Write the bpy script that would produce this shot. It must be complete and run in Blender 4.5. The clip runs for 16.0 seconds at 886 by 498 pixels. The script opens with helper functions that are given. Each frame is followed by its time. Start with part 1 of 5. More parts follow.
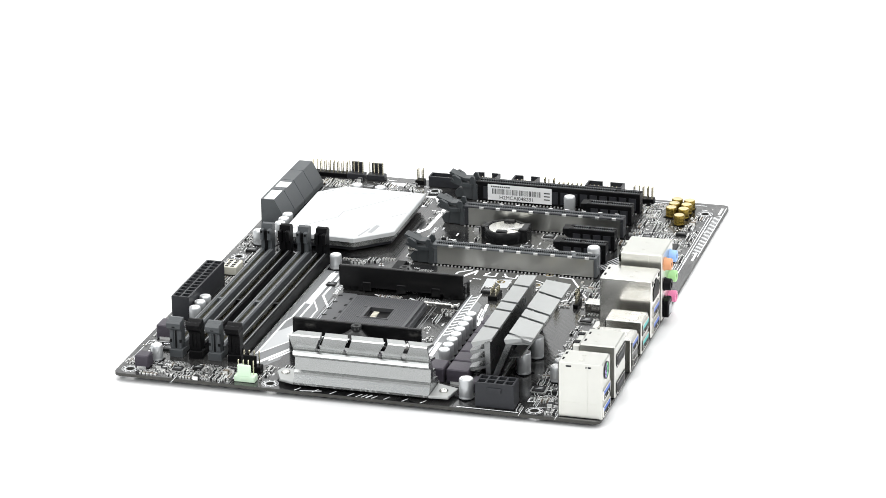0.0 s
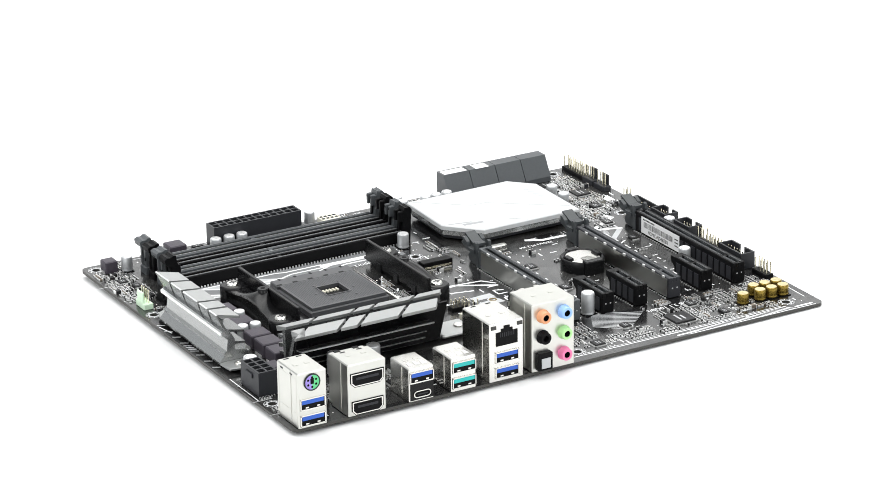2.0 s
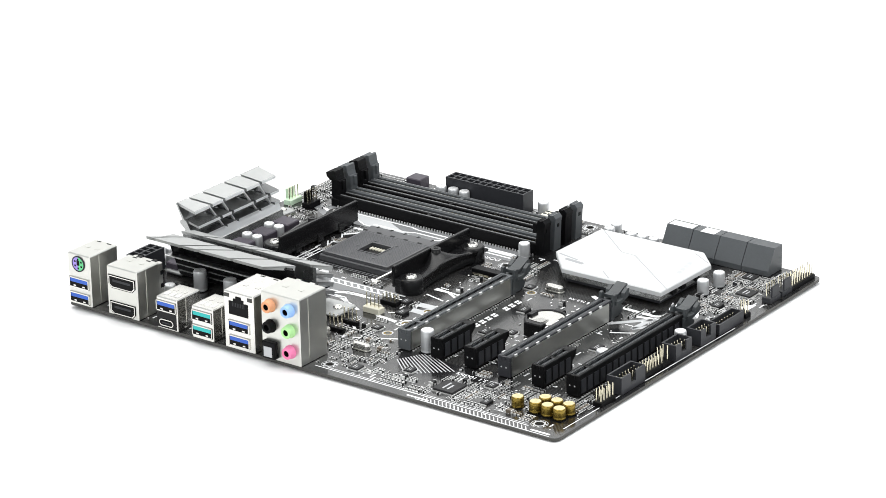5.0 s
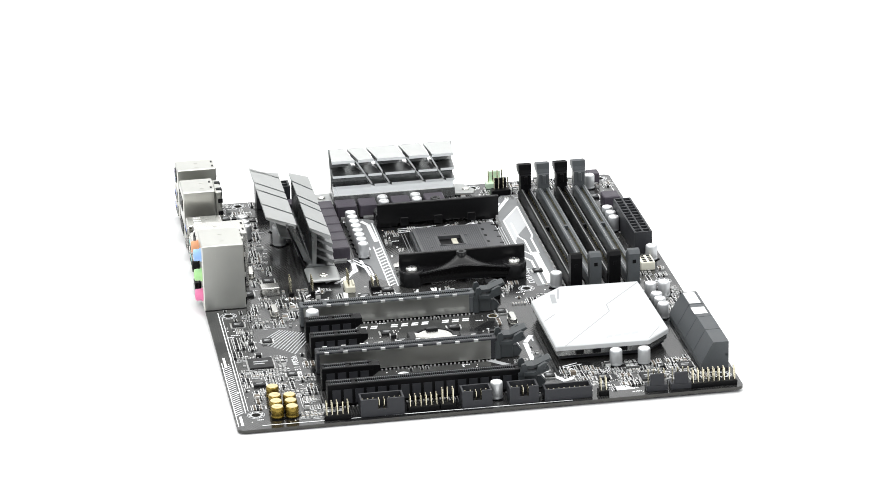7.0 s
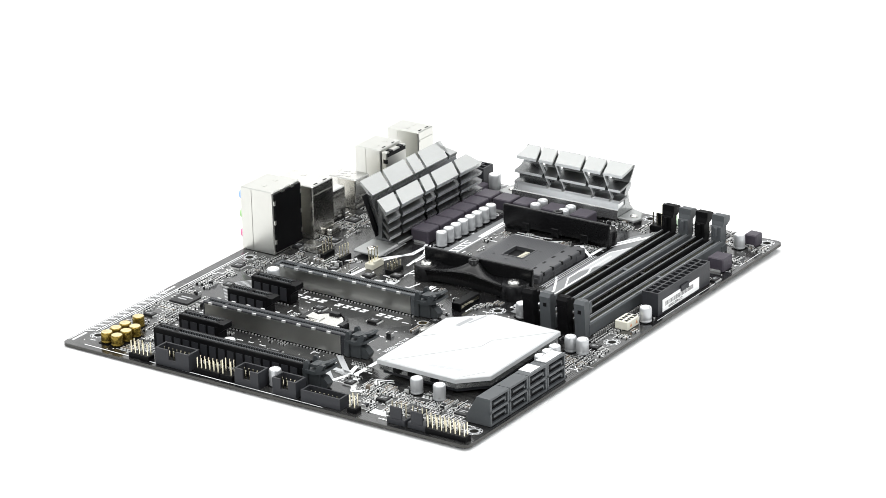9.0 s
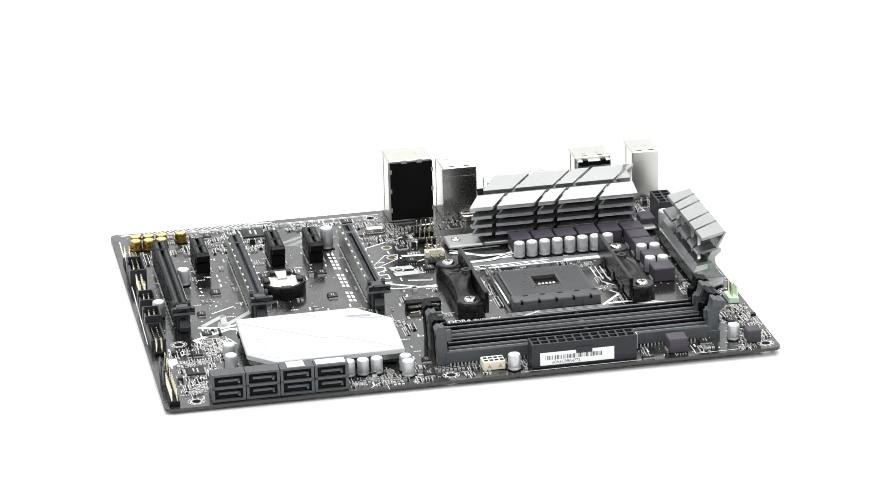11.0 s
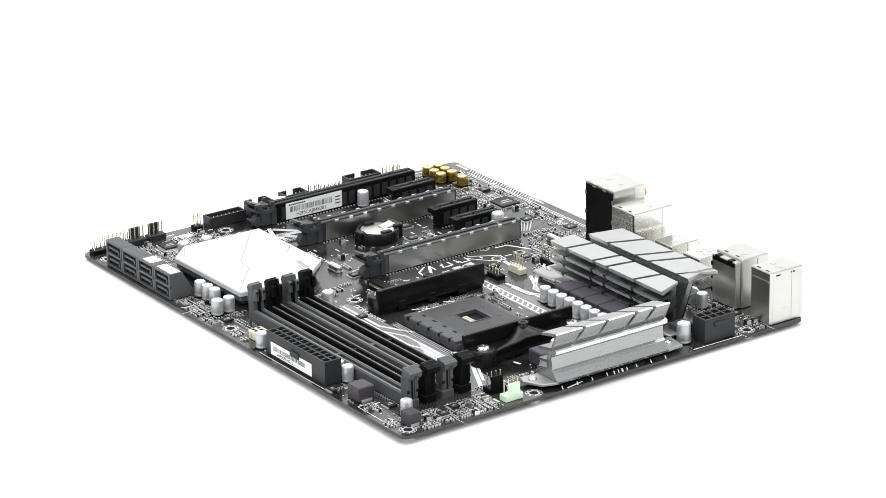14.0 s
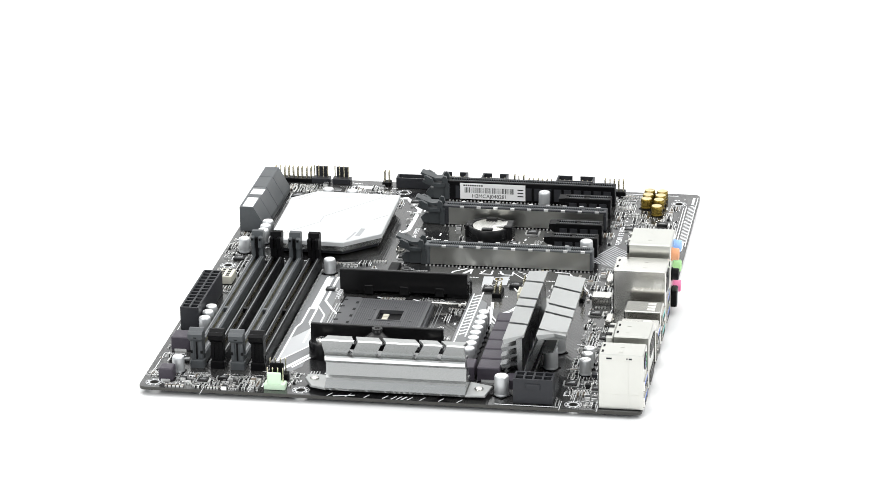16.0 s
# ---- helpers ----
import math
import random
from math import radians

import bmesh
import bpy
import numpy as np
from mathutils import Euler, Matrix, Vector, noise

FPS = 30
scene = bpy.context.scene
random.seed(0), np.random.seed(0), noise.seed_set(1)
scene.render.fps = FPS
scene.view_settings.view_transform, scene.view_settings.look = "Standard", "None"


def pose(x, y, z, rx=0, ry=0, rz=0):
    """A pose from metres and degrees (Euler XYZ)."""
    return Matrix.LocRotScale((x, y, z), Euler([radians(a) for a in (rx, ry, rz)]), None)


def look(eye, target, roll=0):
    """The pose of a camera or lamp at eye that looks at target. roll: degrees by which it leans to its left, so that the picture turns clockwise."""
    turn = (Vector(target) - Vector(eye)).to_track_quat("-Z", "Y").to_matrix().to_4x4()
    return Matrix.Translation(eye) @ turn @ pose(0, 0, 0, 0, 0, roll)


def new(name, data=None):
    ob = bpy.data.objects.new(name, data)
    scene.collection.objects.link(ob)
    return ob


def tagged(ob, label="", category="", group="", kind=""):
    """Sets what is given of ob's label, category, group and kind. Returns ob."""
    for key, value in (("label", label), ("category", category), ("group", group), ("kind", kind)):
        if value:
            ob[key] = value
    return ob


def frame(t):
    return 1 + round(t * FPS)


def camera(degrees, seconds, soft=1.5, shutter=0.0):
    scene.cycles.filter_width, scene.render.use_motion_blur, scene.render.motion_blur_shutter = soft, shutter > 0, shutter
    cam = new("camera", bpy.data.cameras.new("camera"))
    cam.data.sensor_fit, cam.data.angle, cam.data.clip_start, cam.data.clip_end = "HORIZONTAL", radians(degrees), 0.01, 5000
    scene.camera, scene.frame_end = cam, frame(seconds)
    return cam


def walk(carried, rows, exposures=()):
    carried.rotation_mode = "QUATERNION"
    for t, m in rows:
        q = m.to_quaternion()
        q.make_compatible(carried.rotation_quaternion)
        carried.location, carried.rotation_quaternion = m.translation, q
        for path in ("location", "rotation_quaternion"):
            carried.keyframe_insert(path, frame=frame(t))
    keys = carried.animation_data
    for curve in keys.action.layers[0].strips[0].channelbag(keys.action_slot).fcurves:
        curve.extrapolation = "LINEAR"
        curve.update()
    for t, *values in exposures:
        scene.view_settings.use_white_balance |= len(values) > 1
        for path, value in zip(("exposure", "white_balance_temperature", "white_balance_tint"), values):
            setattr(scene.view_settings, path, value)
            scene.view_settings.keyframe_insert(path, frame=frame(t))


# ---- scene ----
CX, CY = 121.52, 157.31           # turntable axis on the board, millimetres
EYE = (0.00000, -1.58295, 0.62818)

cam = camera(15.343, 16.0, soft=0.8)
VIEW = look(EYE, (0.00167, -0.64925, 0.27013), -1.133)
walk(cam, [(0.0, VIEW), (16.0, VIEW)])
# the turntable: seconds and degrees
LEAN_X, LEAN_Y = 0.279, -0.214
TURNS = [(0.0, 163.38), (0.5, 152.42), (1.0, 141.51), (1.5, 130.53), (2.0, 119.48), (2.5, 108.47), (3.0, 97.43), (3.5, 86.43),
         (4.0, 75.39), (4.5, 64.33), (5.0, 53.22), (5.5, 42.10), (6.0, 30.99), (6.5, 20.06), (7.0, 9.13), (7.5, -1.99),
         (8.0, -12.91), (8.5, -23.65), (9.0, -34.47), (9.5, -45.58), (10.0, -56.69), (10.5, -67.80), (11.0, -78.91), (11.5, -90.02),
         (12.0, -101.00), (12.5, -112.08), (13.0, -123.32), (13.5, -134.50), (14.0, -145.55), (14.5, -156.72), (15.0, -167.93), (15.5, -178.90),
         (16.0, -189.90)]

# ---- light: a white sweep under soft boxes ----
world = bpy.data.worlds.new("studio")
scene.world = world
world.use_nodes = True
world.node_tree.nodes["Background"].inputs[0].default_value = (0.93, 0.97, 1.0, 1)
world.node_tree.nodes["Background"].inputs[1].default_value = 0.8
scene.view_settings.exposure = 0.0


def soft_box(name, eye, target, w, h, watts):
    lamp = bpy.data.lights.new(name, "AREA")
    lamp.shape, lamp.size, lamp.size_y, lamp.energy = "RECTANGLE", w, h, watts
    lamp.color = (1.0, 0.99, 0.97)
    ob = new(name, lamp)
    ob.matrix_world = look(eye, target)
    return tagged(ob, "large white soft box assumed out of view above the table", "lamp", kind="structure")


soft_box("soft_box_top", (0.0, 0.45, 1.7), (0, 0.35, 0), 2.6, 2.2, 42)
soft_box("soft_box_front", (-1.1, -1.5, 1.35), (0, 0, 0), 1.0, 0.8, 13)
# added wash on the unseen backdrop, to brighten what the glossy board reflects
soft_box("added_backdrop_wash", (0.0, 1.3, 2.3), (0, 2.4, 0.9), 3.0, 0.7, 26)
soft_box("soft_box_side", (1.25, -1.2, 1.3), (0, 0, 0), 1.0, 0.8, 10)


# ---- materials ----
def material(name, color, rough=0.5, metal=0.0, vary=0.08, grain=400.0, bump=0.0, spec=0.5):
    m = bpy.data.materials.new(name)
    m.use_nodes = True
    nt = m.node_tree
    b = nt.nodes["Principled BSDF"]
    b.inputs["Metallic"].default_value = metal
    b.inputs["Specular IOR Level"].default_value = spec
    tc = nt.nodes.new("ShaderNodeTexCoord")
    n1 = nt.nodes.new("ShaderNodeTexNoise")
    n1.inputs["Scale"].default_value, n1.inputs["Detail"].default_value = grain, 3
    n2 = nt.nodes.new("ShaderNodeTexNoise")
    n2.inputs["Scale"].default_value, n2.inputs["Detail"].default_value = grain * 0.06, 2
    info = nt.nodes.new("ShaderNodeObjectInfo")
    add = nt.nodes.new("ShaderNodeMath")
    add.operation = "ADD"
    mul = nt.nodes.new("ShaderNodeMath")
    mul.operation, mul.inputs[1].default_value = "MULTIPLY", 0.5
    add2 = nt.nodes.new("ShaderNodeMath")
    add2.operation = "MULTIPLY_ADD"
    add2.inputs[1].default_value = 0.25
    for n in (n1, n2):
        nt.links.new(tc.outputs["Object"], n.inputs["Vector"])
    nt.links.new(n1.outputs["Fac"], add.inputs[0])
    nt.links.new(n2.outputs["Fac"], add.inputs[1])
    nt.links.new(add.outputs[0], mul.inputs[0])
    nt.links.new(info.outputs["Random"], add2.inputs[0])
    nt.links.new(mul.outputs[0], add2.inputs[2])
    mix = nt.nodes.new("ShaderNodeMix")
    mix.data_type = "RGBA"
    lo = [c * (1 - vary * 2) for c in color]
    hi = [min(1, c * (1 + vary * 1.2)) for c in color]
    mix.inputs["A"].default_value, mix.inputs["B"].default_value = (*lo, 1), (*hi, 1)
    nt.links.new(add2.outputs[0], mix.inputs["Factor"])
    nt.links.new(mix.outputs["Result"], b.inputs["Base Color"])
    rr = nt.nodes.new("ShaderNodeMapRange")
    rr.inputs["From Min"].default_value, rr.inputs["From Max"].default_value = 0.3, 0.7
    rr.inputs["To Min"].default_value, rr.inputs["To Max"].default_value = rough * 0.85, min(1, rough * 1.15)
    nt.links.new(n2.outputs["Fac"], rr.inputs["Value"])
    nt.links.new(rr.outputs["Result"], b.inputs["Roughness"])
    if bump:
        bp = nt.nodes.new("ShaderNodeBump")
        bp.inputs["Strength"].default_value, bp.inputs["Distance"].default_value = bump, 0.0003
        nt.links.new(n1.outputs["Fac"], bp.inputs["Height"])
        nt.links.new(bp.outputs["Normal"], b.inputs["Normal"])
    return m


def board_material():
    """Black solder mask with fine copper runs standing just proud of it."""
    m = material("solder_mask", (0.010, 0.010, 0.0105), 0.16, 0, 0.15, 500, 0.0, 0.95)
    nt = m.node_tree
    b = nt.nodes["Principled BSDF"]
    tc = nt.nodes.new("ShaderNodeTexCoord")
    heights = []
    for turn, scale in ((0.0, 260.0), (radians(45), 210.0)):
        mp = nt.nodes.new("ShaderNodeMapping")
        mp.inputs["Rotation"].default_value = (0, 0, turn)
        w = nt.nodes.new("ShaderNodeTexWave")
        w.inputs["Scale"].default_value, w.inputs["Distortion"].default_value = scale, 0.0
        vor = nt.nodes.new("ShaderNodeTexVoronoi")
        vor.distance, vor.inputs["Scale"].default_value = "CHEBYCHEV", 45
        gate = nt.nodes.new("ShaderNodeMath")
        gate.operation, gate.inputs[1].default_value = "GREATER_THAN", 0.62
        sep = nt.nodes.new("ShaderNodeSeparateColor")
        ml = nt.nodes.new("ShaderNodeMath")
        ml.operation = "MULTIPLY"
        nt.links.new(tc.outputs["Object"], mp.inputs["Vector"])
        nt.links.new(mp.outputs[0], w.inputs["Vector"])
        nt.links.new(mp.outputs[0], vor.inputs["Vector"])
        nt.links.new(vor.outputs["Color"], sep.inputs[0])
        nt.links.new(sep.outputs[0], gate.inputs[0])
        nt.links.new(gate.outputs[0], ml.inputs[0])
        nt.links.new(w.outputs["Fac"], ml.inputs[1])
        heights.append(ml)
    top = nt.nodes.new("ShaderNodeMath")
    top.operation = "MAXIMUM"
    nt.links.new(heights[0].outputs[0], top.inputs[0])
    nt.links.new(heights[1].outputs[0], top.inputs[1])
    bp = nt.nodes.new("ShaderNodeBump")
    bp.inputs["Strength"].default_value, bp.inputs["Distance"].default_value = 0.12, 0.0002
    nt.links.new(top.outputs[0], bp.inputs["Height"])
    nt.links.new(bp.outputs["Normal"], b.inputs["Normal"])
    old = b.inputs["Base Color"].links[0].from_socket
    mix = nt.nodes.new("ShaderNodeMix")
    mix.data_type = "RGBA"
    mix.inputs["B"].default_value = (0.045, 0.0445, 0.043, 1)
    nt.links.new(top.outputs[0], mix.inputs["Factor"])
    nt.links.new(old, mix.inputs["A"])
    nt.links.new(mix.outputs["Result"], b.inputs["Base Color"])
    return m


MASK = board_material()
FIBRE = material("fibreglass_edge", (0.035, 0.034, 0.03), 0.5, 0, 0.2, 900)
BLACK = material("black_nylon", (0.004, 0.004, 0.0045), 0.42, 0, 0.15, 700, 0.1, 0.09)
SATIN = material("black_satin_plastic", (0.006, 0.006, 0.0065), 0.24, 0, 0.15, 600, 0.05, 0.2)
SLATE = material("slate_grey_plastic", (0.072, 0.078, 0.083), 0.40, 0, 0.1, 700, 0.1, 0.3)
DUSK = material("dark_grey_plastic", (0.026, 0.027, 0.031), 0.42, 0, 0.1, 700, 0.1, 0.22)
SOCKET = material("grey_socket_plastic", (0.060, 0.061, 0.065), 0.4, 0, 0.1, 700, 0.1, 0.4)
FERRITE = material("violet_grey_ferrite", (0.050, 0.043, 0.056), 0.5, 0, 0.15, 900, 0.3, 0.35)
TIN = material("tinned_steel", (0.70, 0.69, 0.655), 0.22, 1.0, 0.04, 150, 0.008)
TINMATT = material("matt_tinned_steel", (0.60, 0.60, 0.565), 0.3, 1.0, 0.05, 150, 0.03)
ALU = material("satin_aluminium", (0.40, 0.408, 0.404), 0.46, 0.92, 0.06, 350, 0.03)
# brighter copy for cut edges and lit faces, with their light in the colour
LITCUTALU = material("lit_cut_aluminium", (0.86, 0.87, 0.87), 0.3, 0.9, 0.04, 350, 0.02)
# darker copy that paints shade on covered fins and the inner body
SHADEALU = material("shaded_aluminium", (0.21, 0.215, 0.216), 0.28, 0.9, 0.08, 350, 0.03)
SHIELD = material("slot_shield_steel", (0.44, 0.44, 0.415), 0.34, 1.0, 0.02, 60, 0.0)
DULLALU = material("dull_aluminium", (0.36, 0.367, 0.364), 0.25, 0.88, 0.05, 120, 0.0)
WHITE = material("white_silver_lacquer", (0.56, 0.57, 0.575), 0.45, 0.1, 0.02, 900, 0.05)
GREYLINE = material("pale_grey_print", (0.45, 0.46, 0.47), 0.5, 0, 0.05, 500)
CAN = material("capacitor_sleeve", (0.52, 0.53, 0.54), 0.34, 0.5, 0.04, 300, 0.03)
CANTOP = material("capacitor_lid", (0.86, 0.86, 0.86), 0.35, 0.5, 0.03, 300)
GOLDCAN = material("gold_capacitor_sleeve", (0.26, 0.18, 0.035), 0.26, 0.8, 0.1, 300, 0.03)
GOLDTOP = material("gold_capacitor_lid", (0.72, 0.61, 0.36), 0.3, 0.8, 0.05, 300)
GOLD = material("gilt_pin", (0.80, 0.75, 0.58), 0.25, 1.0, 0.08, 300)
SOLDER = material("solder", (0.86, 0.86, 0.85), 0.3, 0.7, 0.12, 500)
INK = material("white_print", (0.86, 0.87, 0.88), 0.55, 0, 0.05, 900)
INKSHEEN = material("grey_print_and_sheen", (0.17, 0.175, 0.18), 0.4, 0, 0.06, 500)
PAPER = material("label_paper", (0.82, 0.82, 0.82), 0.6, 0, 0.03, 900)
BLACKINK = material("black_ink", (0.03, 0.03, 0.03), 0.6, 0, 0.1, 900)
CHIP = material("chip_resin", (0.010, 0.010, 0.011), 0.45, 0, 0.15, 900, 0.15, 0.3)
TAN = material("ceramic_tan", (0.13, 0.105, 0.08), 0.5, 0, 0.2, 900)
MINT = material("mint_green_nylon", (0.62, 0.80, 0.60), 0.45, 0, 0.04, 600, 0.05)
CREAM = material("cream_nylon", (0.55, 0.53, 0.44), 0.45, 0, 0.04, 600, 0.05)
ETCH = material("etched_line", (0.33, 0.34, 0.35), 0.45, 0.2, 0.1, 300)
BEIGE = material("beige_nylon", (0.70, 0.68, 0.58), 0.45, 0, 0.06, 600, 0.05)
BLUE = material("usb_blue_plastic", (0.014, 0.09, 0.46), 0.4, 0, 0.06, 600)
TEAL = material("usb_teal_plastic", (0.01, 0.42, 0.40), 0.4, 0, 0.06, 600)
VIOLET = material("violet_plastic", (0.30, 0.22, 0.62), 0.4, 0, 0.05, 600)
GREEN = material("green_plastic", (0.10, 0.55, 0.22), 0.4, 0, 0.05, 600)
ORANGE = material("orange_jack_plastic", (0.68, 0.31, 0.15), 0.4, 0, 0.05, 600)
SKY = material("light_blue_jack_plastic", (0.28, 0.47, 0.85), 0.4, 0, 0.05, 600)
LIME = material("lime_jack_plastic", (0.40, 0.72, 0.30), 0.4, 0, 0.05, 600)
PINK = material("pink_jack_plastic", (0.78, 0.19, 0.38), 0.4, 0, 0.05, 600)
LATCH = material("blue_grey_latch_plastic", (0.042, 0.047, 0.050), 0.38, 0, 0.1, 700, 0.1, 0.35)
RAIL = material("pale_slot_rail", (0.24, 0.245, 0.25), 0.3, 0.3, 0.1, 700)
SWEEP = material("white_sweep_paper", (0.80, 0.80, 0.80), 0.8, 0, 0.01, 60)


# ---- mesh helpers, in millimetres ----
class Geo:
    def __init__(self):
        self.v, self.f, self.m, self.s = [], [], [], []

    def face(self, pts, m=0, smooth=False):
        k = len(self.v)
        self.v += [tuple(p) for p in pts]
        self.f.append(tuple(range(k, k + len(pts))))
        self.m.append(m), self.s.append(smooth)

    def hexa(self, lo, hi, m=0):
        """A block between two four-cornered faces (both counter-clockwise from above)."""
        n = len(lo)
        self.face(lo[::-1], m)
        self.face(hi, m)
        for i in range(n):
            j = (i + 1) % n
            self.face((lo[i], lo[j], hi[j], hi[i]), m)

    def prism(self, poly, z0, z1, m=0, c=0.0):
        """A flat polygon (counter-clockwise) from z0 to z1, its upper edge bevelled by c."""
        lo = [(x, y, z0) for x, y in poly]
        if not c:
            return self.hexa(lo, [(x, y, z1) for x, y in poly], m)
        mid = [(x, y, z1 - c) for x, y in poly]
        top = [(x, y, z1) for x, y in inset(poly, c)]
        n = len(poly)
        self.face(lo[::-1], m)
        self.face(top, m)
        for a, b in ((lo, mid), (mid, top)):
            for i in range(n):
                j = (i + 1) % n
                self.face((a[i], a[j], b[j], b[i]), m)

    def box(self, x0, x1, y0, y1, z0, z1, m=0, c=0.0):
        if c:
            k = min(c, (x1 - x0) / 3, (y1 - y0) / 3)
            p = [(x0 + k, y0), (x1 - k, y0), (x1, y0 + k), (x1, y1 - k), (x1 - k, y1), (x0 + k, y1), (x0, y1 - k), (x0, y0 + k)]
            return self.prism(p, z0, z1, m, min(c, (z1 - z0) / 2))
        self.prism([(x0, y0), (x1, y0), (x1, y1), (x0, y1)], z0, z1, m)

    def run(self, profile, a0, a1, axis="x", m=0):
        """A profile swept along x (profile in y, z) or y (profile in x, z)."""
        if axis == "x":
            lo, hi = [(a0, u, w) for u, w in profile], [(a1, u, w) for u, w in profile]
        else:
            lo, hi = [(u, a1, w) for u, w in profile], [(u, a0, w) for u, w in profile]
        self.hexa(lo, hi, m)

    def lathe(self, prof, x=0, y=0, z=0, seg=20, axis="z", m=0):
        """Turned shape: (radius, height) pairs, with an optional material third."""
        def at(r, h, a):
            u, w = r * math.cos(a), r * math.sin(a)
            return {"z": (x + u, y + w, z + h), "x": (x + h, y + u, z + w), "y": (x + w, y + h, z + u)}[axis]
        for (r0, h0, *_), (r1, h1, *mm) in zip(prof, prof[1:]):
            k = mm[0] if mm else m
            for i in range(seg):
                a, b = 2 * math.pi * i / seg, 2 * math.pi * (i + 1) / seg
                pts = [at(r0, h0, a), at(r0, h0, b), at(r1, h1, b), at(r1, h1, a)]
                if r1 == 0:
                    pts = pts[:3]
                elif r0 == 0:
                    pts = [pts[0], pts[2], pts[3]]
                self.face(pts, k, r0 == r1 or abs(h1 - h0) > 0.3 * abs(r1 - r0))

    def mesh(self, name, mats):
        me = bpy.data.meshes.new(name)
        s = 0.001
        me.from_pydata([(a * s, b * s, c * s) for a, b, c in self.v], [], self.f)
        for m in mats:
            me.materials.append(m)
        me.polygons.foreach_set("material_index", self.m)
        me.polygons.foreach_set("use_smooth", self.s)
        bm = bmesh.new()
        bm.from_mesh(me)
        bmesh.ops.remove_doubles(bm, verts=bm.verts, dist=1e-6)
        bm.to_mesh(me)
        bm.free()
        return me


def inset(poly, d):
    out = []
    n = len(poly)
    for i in range(n):
        p, q, r = Vector(poly[i - 1]), Vector(poly[i]), Vector(poly[(i + 1) % n])
        a, b = (q - p).normalized(), (r - q).normalized()
        na, nb = Vector((-a.y, a.x)), Vector((-b.y, b.x))
        k = (na + nb)
        out.append(tuple(q + k * (d / max(0.3, 1 + na.dot(nb)))))
    return out


ROOT = new("motherboard")
ROOT.empty_display_size = 0.05
tagged(ROOT, "black desktop computer motherboard with silver heatsinks lying on a white table", "motherboard")
TAKEN = []


def part(name, geo, mats, parent=None, at=(0, 0, 0), rz=0.0, label=""):
    """One mesh object under the board, at a place on it, or under one of its parts."""
    me = geo if isinstance(geo, bpy.types.Mesh) else geo.mesh(name, mats)
    ob = new(name, me)
    ob.parent = parent or ROOT
    x, y, z = at if parent else (at[0] - CX, at[1] - CY, at[2])
    ob.matrix_basis = pose(x / 1000, y / 1000, z / 1000, 0, 0, rz)
    if label:
        ob["label"] = label
    return ob


def take(x0, x1, y0, y1):
    TAKEN.append((x0, x1, y0, y1))


def lettering(text, height, m):
    cu = bpy.data.curves.new("lettering", "FONT")
    cu.body, cu.size, cu.extrude = text, height / 1000 * 1.4, 0.00003
    ob = new("lettering", cu)
    bpy.context.view_layer.update()
    me = bpy.data.meshes.new_from_object(ob.evaluated_get(bpy.context.evaluated_depsgraph_get()))
    bpy.data.objects.remove(ob)
    me.materials.clear()
    me.materials.append(m)
    return me


# ---- the table ----
def table():
    g = Geo()
    prof = [(-6000, -3.4), (1600, -3.4)] + [(1600 + 900 * math.sin(a), -3.4 + 900 * (1 - math.cos(a))) for a in [i * math.pi / 20 for i in range(1, 11)]] + [(2500, 3200)]
    for (y0, z0), (y1, z1) in zip(prof, prof[1:]):
        g.face([(-4000, y0, z0), (4000, y0, z0), (4000, y1, z1), (-4000, y1, z1)], 0, True)
    ob = new("ground", g.mesh("ground", [SWEEP]))
    tagged(ob, "seamless white paper sweep used as a table", "backdrop", kind="structure")


table()


# ---- the board ----
HOLES = [(10.3, 16.6), (10.8, 141.8), (237.2, 15.8), (236.9, 140.2), (237.2, 298.6), (164.8, 299.2), (33.0, 299.4), (164.4, 16.6), (165.8, 145.8)]


